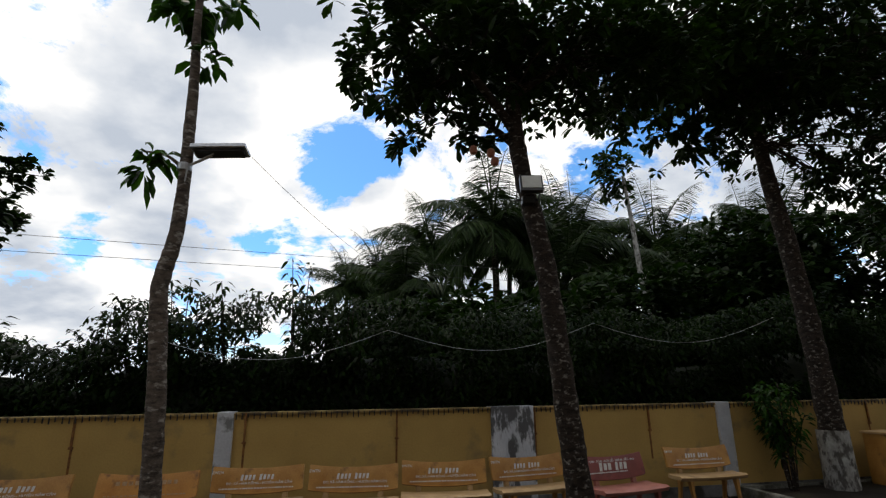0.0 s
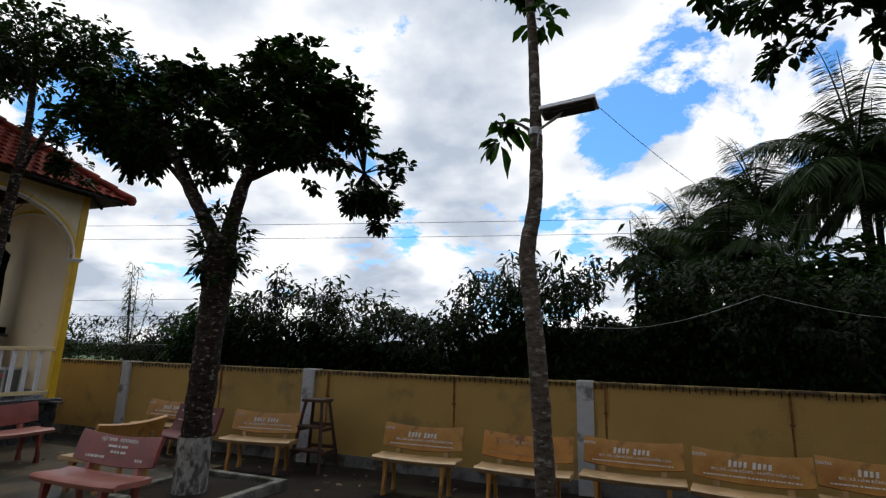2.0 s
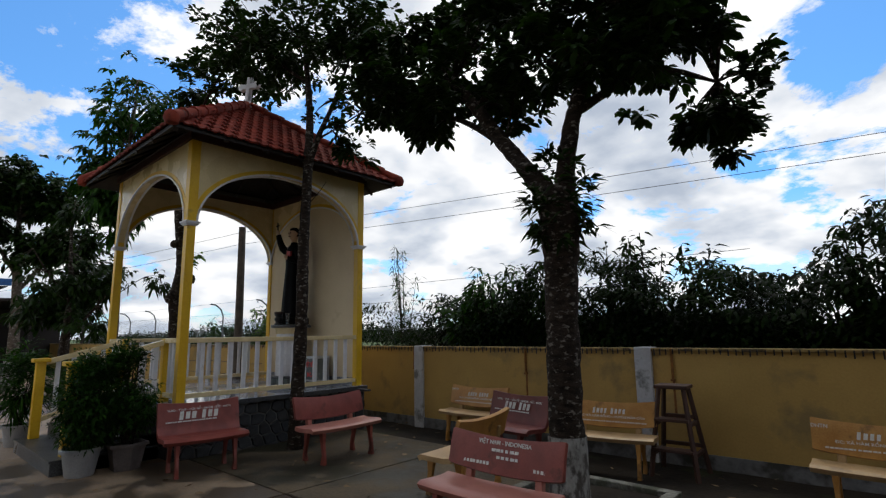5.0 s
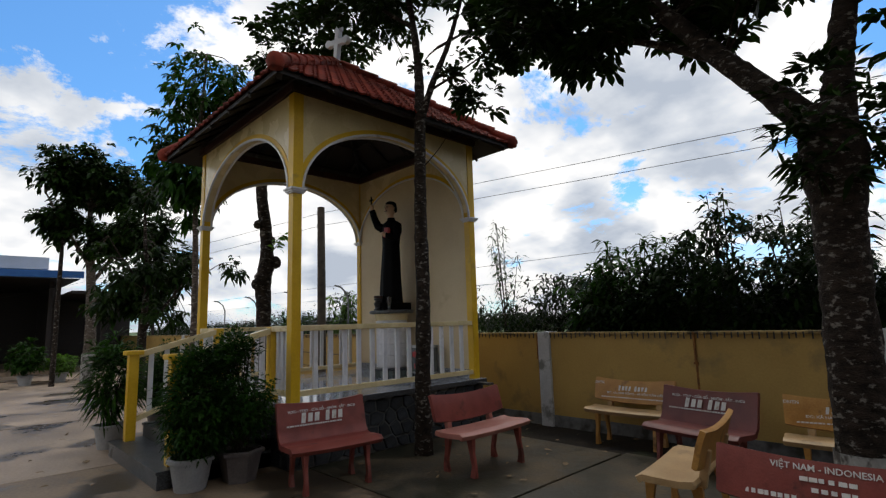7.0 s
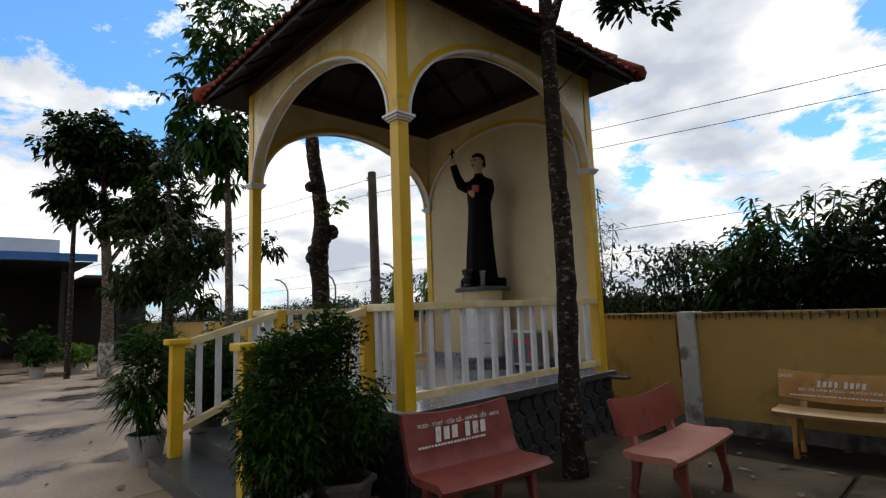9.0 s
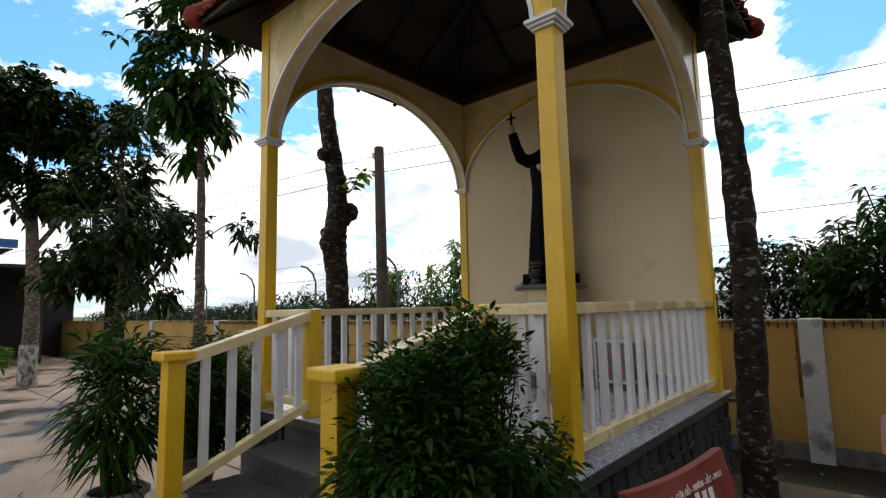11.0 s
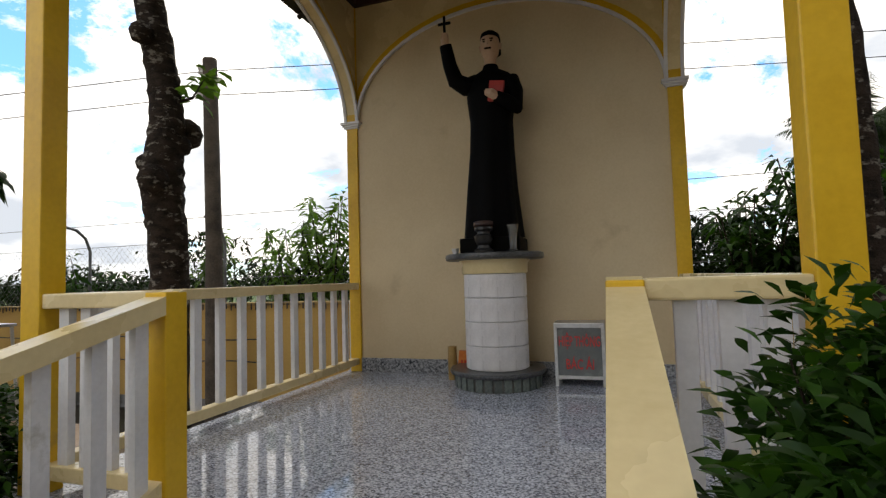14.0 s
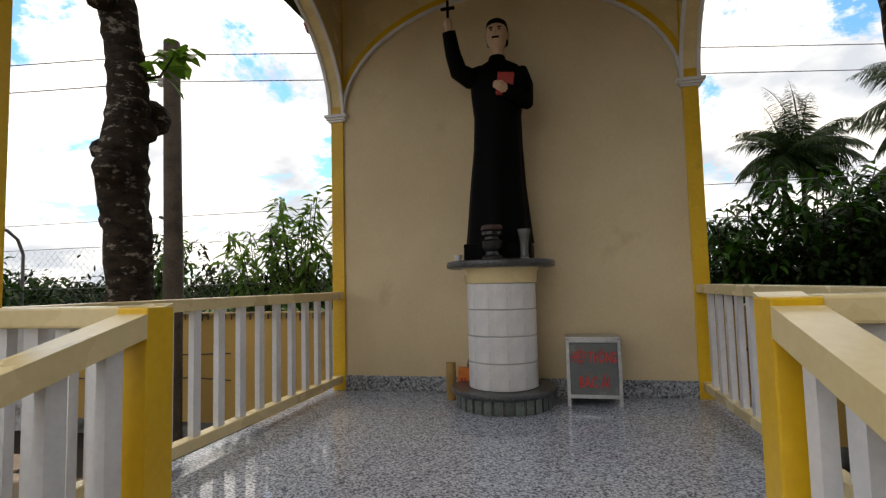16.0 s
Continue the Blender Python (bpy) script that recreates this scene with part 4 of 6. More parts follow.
def build_shrine_things():
    u = thing("incense_burner", "small dark red lacquered incense burner with stacked tiers", "burner", (-0.02, 0.775, 1.69))
    part("foot", Geo().lathe([(0.07, 0), (0.072, 0.015), (0.05, 0.03), (0.045, 0.05), (0.062, 0.065)], 16), BLACK, u, smooth=True)
    part("bowl", Geo().lathe([(0.055, 0.065), (0.068, 0.085), (0.07, 0.12), (0.05, 0.135), (0.048, 0.15), (0.07, 0.165), (0.07, 0.185), (0.06, 0.19)], 16), BLACK, u, smooth=True)
    part("rim", Geo().lathe([(0.062, 0.19), (0.075, 0.2), (0.072, 0.225), (0.06, 0.23)], 16), LADDER, u, "dark red rim", smooth=True)
    v = thing("glass_vase", "clear glass vase on the statue's slab", "vase", (0.19, 0.83, 1.69))
    part("glass", Geo().lathe([(0.03, 0), (0.032, 0.01), (0.026, 0.03), (0.03, 0.12), (0.045, 0.2), (0.043, 0.2), (0.027, 0.12), (0.023, 0.03), (0.02, 0.02)], 14), GLASSY, v, smooth=True)
    # small white cups
    c = whole("white_cup", Geo().lathe([(0.018, 0), (0.03, 0.035), (0.032, 0.045), (0.028, 0.045), (0.016, 0.006)], 12), WHITE, "small white porcelain cup on the slab", "cup", smooth=True, m=pose(-0.29, 0.93, 1.69))
    b = thing("donation_box", "metal framed grey donation box with red lettering", "box", (0.62, 1.16, FLOOR_Z))
    w, d, h = 0.172, 0.12, 0.455
    for x in (-w, w):
        for y in (-d, d):
            part("frame_post", Geo().box((x - 0.012, y - 0.012, 0), (x + 0.012, y + 0.012, h), 0.002), STEEL, b)
    for z in (0.055, h - 0.02):
        for y in (-d, d):
            part("frame_rail", Geo().box((-w + 0.012, y - 0.011, z), (w - 0.012, y + 0.011, z + 0.024), 0.002), STEEL, b)
        for x in (-w, w):
            part("frame_rail", Geo().box((x - 0.011, -d + 0.012, z), (x + 0.011, d - 0.012, z + 0.024), 0.002), STEEL, b)
    part("panel", Geo().box((-w, -d + 0.002, 0.06), (w, d - 0.002, h - 0.01)), GREYPANE, b, "grey panels")
    part("lid", Geo().box((-w - 0.012, -d - 0.012, h + 0.004), (w + 0.012, d + 0.012, h + 0.016), 0.003), STEEL, b, "grey metal lid")
    m = Matrix.Translation((0, -d - 0.001, 0.33)) @ pose(0, 0, 0, 90)
    part("lettering", letters("HIỆP THÔNG", 0.085, LETTER_RED, 0.30), None, b, "red words", m=m @ Matrix.Diagonal((1, 1.25, 1, 1)))
    m = Matrix.Translation((0, -d - 0.001, 0.16)) @ pose(0, 0, 0, 90)
    part("lettering", letters("BÁC ÁI", 0.085, LETTER_RED, 0.20), None, b, "red words", m=m @ Matrix.Diagonal((1, 1.25, 1, 1)))
    t = thing("bamboo_tube", "short bamboo tube standing beside the pedestal", "tube", (-0.41, 1.15, FLOOR_Z))
    part("culm", Geo().lathe([(0.036, 0), (0.038, 0.1), (0.041, 0.11), (0.038, 0.12), (0.037, 0.27), (0.03, 0.27), (0.03, 0.22)], 14), BAMBOO, t, smooth=True)
    o = thing("incense_packet", "orange wrapped packet leaning beside the pedestal", "packet", (-0.335, 1.17, FLOOR_Z + 0.0), 12)
    part("wrapper", Geo().box((-0.045, -0.025, 0), (0.045, 0.025, 0.235), 0.01, pose(0, 0, 0, 0, 6, 0)), ORANGE, o)
    part("print", Geo().box((-0.02, -0.03, 0), (-0.006, 0.03, 0.0015)).box((0.006, -0.02, 0), (0.02, 0.03, 0.0015)), LETTER_RED, o, "red printed mark", m=Matrix.Translation((0.015, -0.028, 0.13)) @ pose(0, 0, 0, 90))
    bt = thing("water_bottle", "small clear plastic bottle beside the pedestal", "bottle", (-0.27, 1.22, FLOOR_Z))
    part("bottle_body", Geo().lathe([(0.03, 0.0), (0.032, 0.02), (0.03, 0.25), (0.012, 0.31), (0.012, 0.335)], 12), GLASSY, bt, smooth=True)
    part("cap", Geo().lathe([(0.014, 0.335), (0.014, 0.36)], 10), WHITE, bt)


build_shrine_things()


# ---------------------------------------------------------------- benches
def name_blocks(groups, height, gap=0.3):
    """A trade name as plain leaning blocks, one a letter, centred; groups: letters in each word."""
    g, rng = Geo(), random.Random(len(groups) * 7 + groups[0])
    w = height * 0.6
    total = sum(n * w * (1 + gap) for n in groups) + (len(groups) - 1) * w * 0.9
    x = -total / 2
    for n in groups:
        for i in range(n):
            h = height / 2 * (1.12 if i == 0 else 0.94)
            ww = w * rng.uniform(0.7, 0.92)
            lean = Matrix(((1, 0.14, 0, 0), (0, 1, 0, 0), (0, 0, 1, 0), (0, 0, 0, 1)))
            g.box((x, -h, 0), (x + ww, h, 0.002), 0.0, lean)
            x += w * (1 + gap)
        x += w * 0.9
    return g


def bars(width, height, count, seed):
    """Unreadable small print as short plain bars."""
    g, rng = Geo(), random.Random(seed)
    x = -width / 2
    for _ in range(count):
        w = width / count * rng.uniform(0.55, 0.9)
        g.box((x, -height / 2, 0), (x + w, height / 2, 0.0015))
        x += width / count
    return g


def shell(length, path, thick, dip=0.0, bow=0.0, nx=14, tilt_ends=0.0):
    """A curved slab: path is its profile (y, z) swept along x, with rounded ends, a dip in the middle and bowed in plan."""
    g = Geo()
    n = len(path)
    nor = []
    for i in range(n):
        a, b = path[max(i - 1, 0)], path[min(i + 1, n - 1)]
        dy, dz = b[0] - a[0], b[1] - a[1]
        L = math.hypot(dy, dz)
        nor.append((-dz / L, dy / L))
    sec = [(p[0] + q[0] * thick / 2, p[1] + q[1] * thick / 2) for p, q in zip(path, nor)]
    end = path[-1]
    sec.append((end[0] + (end[0] - path[-2][0]) * 0.12, end[1] + (end[1] - path[-2][1]) * 0.12))
    sec += [(p[0] - q[0] * thick / 2, p[1] - q[1] * thick / 2) for p, q in reversed(list(zip(path, nor)))]
    st = path[0]
    sec.append((st[0] - (path[1][0] - st[0]) * 0.12, st[1] - (path[1][1] - st[1]) * 0.12))
    k = len(sec)
    cy, cz = sum(p[0] for p in path) / n, sum(p[1] for p in path) / n
    vs, fs = [], []
    us = [-1, -0.985] + [-0.96 + 1.92 * i / nx for i in range(nx + 1)] + [0.985, 1]
    for u in us:
        s = 1.0 if abs(u) < 0.97 else (0.985 if abs(u) < 0.99 else 0.95)
        for y, z in sec:
            vs.append((u * length / 2, cy + (y - cy) * s - bow * u * u, cz + (z - cz) * s + dip * (u * u - 0.4)))
    for i in range(len(us) - 1):
        for j in range(k):
            a, b = i * k + j, i * k + (j + 1) % k
            fs.append((a, b, b + k, a + k))
    fs += [tuple(range(k - 1, -1, -1)), tuple((len(us) - 1) * k + j for j in range(k))]
    return g.add(vs, fs)


def leg(x, front):
    """A tapered, slightly splayed foot."""
    s = -1 if front else 1
    pts = [(0.0, 0.0), (0.01 * s, 0.10), (-0.015 * s, 0.22), (-0.03 * s, 0.355)]
    w = [(0.021, 0.034), (0.016, 0.023), (0.017, 0.024), (0.024, 0.038)]
    y0 = 0.15 * s
    vs = []
    for (dy, z), (a, b) in zip(pts, w):
        y = y0 + 0.03 * s + dy
        vs += [(x - a, y - b, z), (x + a, y - b, z), (x + a, y + b, z), (x - a, y + b, z)]
    fs = [(3, 2, 1, 0), (12, 13, 14, 15)]
    for i in range(3):
        for k in range(4):
            fs.append((i * 4 + k, i * 4 + (k + 1) % 4, (i + 1) * 4 + (k + 1) % 4, (i + 1) * 4 + k))
    return Geo().add(vs, fs)


def bench(at, turn, back, seat, label, length=1.02, style="slat", words="donor", lean=0.0, group="stone benches", letter=LETTER, narrow=False):
    """A cast bench; it faces its own -y. at: the middle of its seat on the ground."""
    b = thing("garden_bench", label, "bench", at, turn, group)
    L = length
    if style == "slat":
        e = -0.11 if narrow else -0.20
        part("seat", shell(L, [(e, 0.375), (e + 0.03, 0.392), (e * 0.25, 0.385), (0.08, 0.38), (0.17, 0.39)], 0.048, 0.012), seat, b, smooth=True)
        bk = part("backrest", shell(L * 0.98, [(0.185, 0.475), (0.200, 0.53), (0.222, 0.62), (0.250, 0.70), (0.262, 0.728)], 0.04, 0.036, 0.006), back, b, smooth=True)
        for x in (-0.3 * L, 0.3 * L):
            part("back_support", Geo().box((x - 0.03, 0.15, 0.34), (x + 0.03, 0.205, 0.60), 0.01, pose(0, 0.175, 0.35, -12, 0, 0) @ Matrix.Translation((0, -0.175, -0.35))), seat, b)
    else:
        part("seat", shell(L, [(-0.22, 0.36), (-0.19, 0.385), (-0.05, 0.38), (0.06, 0.372), (0.125, 0.385)], 0.05, 0.01), seat, b, smooth=True)
        bk = part("backrest", shell(L, [(0.12, 0.38), (0.155, 0.42), (0.18, 0.50), (0.21, 0.62), (0.235, 0.70), (0.24, 0.74)], 0.045, 0.03, 0.004), back, b, smooth=True)
    for x in (-0.34 * L, 0.34 * L):
        for front in (True, False):
            # legs reuse the darker backrest colour to carry the shade under the seat
            part("leg", leg(x, front), back, b, m=Matrix.Translation((0, 0.085 if narrow and front else 0.0, 0)))
    # lettering on the front of the backrest
    face = Matrix.Translation((0, 0.192, 0.605)) @ pose(0, 0, 0, 90 - 16) if style == "slat" else Matrix.Translation((0, 0.164, 0.595)) @ pose(0, 0, 0, 90 - 15)
    if words == "donor":
        part("lettering", letters("DNTN", 0.042, letter), None, bk, "white painted words", m=face @ Matrix.Translation((-0.43 * L, 0.086, 0.008)))
        part("lettering", name_blocks((4, 4), 0.055), letter, bk, "white painted name", kind="stuff", m=face @ Matrix.Translation((0.0, 0.028, 0.0)))
        part("lettering", letters("ĐC: XÃ HÀM RỒNG - HUYỆN NĂM CĂN", 0.034, letter, 0.70 * L), None, bk, "white painted words", m=face @ Matrix.Translation((0.02, -0.033, 0.0)))
        part("lettering", bars(0.80 * L, 0.013, 26, 5), letter, bk, "small white print", kind="stuff", m=face @ Matrix.Translation((0, -0.085, 0.001)))
    elif words == "shop":
        part("lettering", letters("VLXD - TTNT - CỬA GỖ - NHÔM - SẮT - INOX", 0.034, letter, 0.78 * L), None, bk, "white painted words", m=face @ Matrix.Translation((0, 0.075, -0.004)))
        part("lettering", name_blocks((3, 3), 0.085), letter, bk, "white painted name", kind="stuff", m=face @ Matrix.Translation((0.0, 0.01, 0.0)))
        part("lettering", bars(0.62 * L, 0.014, 22, 6), letter, bk, "small white print", kind="stuff", m=face @ Matrix.Translation((-0.10 * L, -0.055, 0)))
    elif words == "nations":
        part("lettering", letters("VIỆT NAM - INDONESIA", 0.045, letter, 0.46 * L), None, bk, "white painted words", m=face @ Matrix.Translation((0, 0.085, -0.006)))
        part("lettering", bars(0.24 * L, 0.022, 6, 2), letter, bk, "worn white print", kind="stuff", m=face @ Matrix.Translation((0.02, 0.03, 0)))
        part("lettering", bars(0.20 * L, 0.022, 5, 9), letter, bk, "worn white print", kind="stuff", m=face @ Matrix.Translation((0.05, -0.02, 0)))
        part("lettering", bars(0.36 * L, 0.024, 12, 8), letter, bk, "worn white print", kind="stuff", m=face @ Matrix.Translation((-0.29 * L, -0.072, -0.006)))
        part("lettering", bars(0.2 * L, 0.024, 7, 7), letter, bk, "worn white print", kind="stuff", m=face @ Matrix.Translation((0.36 * L, -0.072, -0.006)))
    elif words == "worn":
        part("lettering", bars(0.62 * L, 0.04, 10, 3), LETTER_FAINT, bk, "worn white print", kind="stuff", m=face @ Matrix.Translation((0, 0.045, 0)))
        part("lettering", bars(0.8 * L, 0.013, 20, 4), LETTER_FAINT, bk, "worn white print", kind="stuff", m=face @ Matrix.Translation((0, -0.075, 0)))
    return b


def benches():
    # the back's top edge lies 0.26 m behind the middle of the seat
    row = [  # x, y of the middle of the back's top, turn
        (3.5, 2.05, 2, "donor"), (5.67, 1.66, 10, "donor"), (8.07, 1.55, 2, "donor"), (10.42, 1.71, -2, "donor"), (11.49, 1.50, -8, "donor"), (12.55, 1.61, -6, "donor"), (13.62, 1.75, 10, "donor"), (16.2, 2.02, 2, "donor")]
    for x, y, turn, w in row:
        a = radians(turn)
        bench((x + 0.26 * math.sin(a), y - 0.26 * math.cos(a), -0.028), turn, BENCH_WOOD, SEAT_WOOD, "tan wood-look cast bench with white lettering, beside the wall", words=w, group="benches along the wall", narrow=True)
    for x, y, turn, *rest in (
            (9.33, 1.51, -1, BENCH_OLD, SEAT_WOOD, "worn orange cast bench with faded print, beside the wall", "worn", "slat", 1.02, True),
            (4.53, 1.58, -10, BENCH_MAROON, BENCH_MAROON, "maroon cast bench with white lettering near the wall", "shop", "one", 0.98, False),
            (14.66, 1.50, 12, BENCH_RED, SEAT_RED, "faded red cast bench with white lettering near the wall", "shop", "slat", 0.95, False),
            (1.885, -1.36, 82, BENCH_RED, BENCH_RED, "red one-piece cast bench with white lettering beside the pavilion", "shop", "one", 0.90, False),
            (2.60, -0.02, 91, BENCH_RED, SEAT_RED, "plain faded red cast bench beside a thin tree", "", "slat", 1.07, False),
            (5.90, -0.73, 1, BENCH_RED, SEAT_RED, "red cast bench with worn white lettering by the tree bed", "nations", "slat", 1.05, False),
            (5.14, 0.0, -82, BENCH_WOOD, SEAT_WOOD, "tan wood-look cast bench turned aside by the tree bed", "", "slat", 1.0, False)):
        back, seat, label, words, style, length, narrow = rest
        a = radians(turn)
        bench((x + 0.25 * math.sin(a), y - 0.25 * math.cos(a), -0.028 if y > 1 or x > 5 else 0.0), turn, back, seat, label, words=words, style=style, length=length, narrow=narrow,
              group="benches along the wall" if words == "worn" else "stone benches")


benches()


def step_stool():
    s = thing("step_stool", "tall dark red wooden step stool against the wall", "stool", (6.32, 1.84, -0.03), 4)
    part("top_board", Geo().box((-0.17, -0.14, 0.90), (0.17, 0.14, 0.94), 0.01), LADDER, s)
    for sx in (-1, 1):
        part("front_leg", Geo().tube([(sx * 0.23, -0.24, 0), (sx * 0.125, -0.10, 0.90)], [0.028, 0.025], 4), LADDER, s)
        part("back_leg", Geo().tube([(sx * 0.24, 0.26, 0), (sx * 0.125, 0.10, 0.90)], [0.028, 0.025], 4), LADDER, s)
        part("side_rail", Geo().box((sx * 0.20 - 0.015, -0.18, 0.22), (sx * 0.20 + 0.015, 0.20, 0.26)), LADDER, s)
        part("side_rail", Geo().box((sx * 0.165 - 0.015, -0.14, 0.52), (sx * 0.165 + 0.015, 0.16, 0.56)), LADDER, s)
    for z, w, d in ((0.27, 0.205, 0.20), (0.57, 0.17, 0.155)):
        part("tread", Geo().box((-w, -d - 0.06, z), (w, -d + 0.1, z + 0.03), 0.006), LADDER, s)
        part("back_rail", Geo().box((-w, d - 0.02, z), (w, d + 0.02, z + 0.04), 0.004), LADDER, s)


step_stool()


# ---------------------------------------------------------------- trees
def trunk_geo(pts, rng, seg=16, wobble=0.05, sub=9, knobs=()):
    """A smooth, uneven trunk through points (x, y, z, r)."""
    P = np.array(pts, float)
    t = np.arange(len(P))
    tt = np.linspace(0, len(P) - 1, (len(P) - 1) * sub + 1)
    q = np.empty((len(tt), 4))
    for i, s in enumerate(tt):
        k = min(int(s), len(P) - 2)
        a, b = P[k], P[k + 1]
        p0, p3 = P[max(k - 1, 0)], P[min(k + 2, len(P) - 1)]
        u = s - k
        q[i] = 0.5 * ((2 * a) + (b - p0) * u + (2 * p0 - 5 * a + 4 * b - p3) * u * u + (3 * a - p0 - 3 * b + p3) * u ** 3)
    r = np.maximum(q[:, 3], 0.004) * (1 + 0.5 * wobble * np.array([noise.noise((7 * z, 1.3, 0.2)) for z in q[:, 2]]))
    g = Geo().tube([tuple(p) for p in q[:, :3]], list(r), seg, wobble=wobble, rng=rng)
    for x, y, z, rr in knobs:
        g.lathe([(0.2 * rr, -rr), (0.8 * rr, -0.7 * rr), (rr, 0), (0.8 * rr, 0.6 * rr), (0.3 * rr, rr)], 9, Matrix.Translation((x, y, z)))
    return g


def tree(label, trunk, limbs, crowns, seed, per=9, length=0.17, width=0.06, droop=0.35, bark=BARK, leaf=LEAF, knobs=(), lime=0.0, twigs=True, wobble=0.075, category="tree", shell_in=0.4):
    rng, nr = random.Random(seed), np.random.default_rng(seed)
    base = trunk[0]
    t = thing("tree", label, category, (base[0], base[1], base[2]))
    off = Matrix.Translation((-base[0], -base[1], -base[2]))

    def rel(pts):
        return [(p[0] - base[0], p[1] - base[1], p[2] - base[2], *p[3:]) for p in pts]

    part("trunk", trunk_geo(rel(trunk), rng, wobble=wobble, knobs=rel(knobs)), bark, t, smooth=True)
    if lime:
        a, b = Vector(rel(trunk)[0][:3]), Vector(rel(trunk)[1][:3])
        r = trunk[0][3] * 1.04
        part("limewash", Geo().tube([a.lerp(b, f) for f in (0.0, 0.33 * lime, 0.66 * lime, lime)], [r * 1.05, r * 1.02, r, r * 0.99], 14, wobble=0.03, rng=rng, caps=False), LIME, t, "white limewash round the trunk's foot", smooth=True)
    ends = []
    for pts in limbs:
        part("limb", trunk_geo(rel(pts), rng, seg=9, wobble=wobble), bark, t, smooth=True)
        ends += rel(pts)
    ends += rel(trunk)[-2:]
    E = np.array([e[:3] for e in ends])
    pts, outs = [], []
    for centre, radii, n in crowns:
        c = np.array(centre) - np.array(base[:3])
        # branches of a crown gather its leaves into lumps with gaps between them
        lumps, _ = cloud_points(max(4, n // 14), c, radii, nr, 0.35)
        pick = lumps[nr.integers(0, len(lumps), n)]
        p = pick + nr.normal(0, 1, (n, 3)) * np.array(radii) * 0.2
        d = p - c
        d /= np.maximum(np.linalg.norm(d, axis=1, keepdims=True), 1e-6)
        pts.append(p); outs.append(d)
    if pts:
        P, D = np.concatenate(pts), np.concatenate(outs)
        part("crown", leaf_mesh("crown", whorls(P, per, length, width, droop, nr, outward=D), leaf), None, t, kind="stuff")
        if twigs:
            g = Geo()
            for i in range(0, len(P), 4):
                k = np.argmin(((E - P[i]) ** 2).sum(1))
                a, b = Vector(E[k]), Vector(P[i])
                mid = a.lerp(b, 0.5) + Vector((0, 0, 0.08 * (b - a).length))
                g.tube([a, mid, b], [0.014, 0.009, 0.004], 4, caps=False)
            part("branchwork", g, bark, t, kind="stuff")
    return t


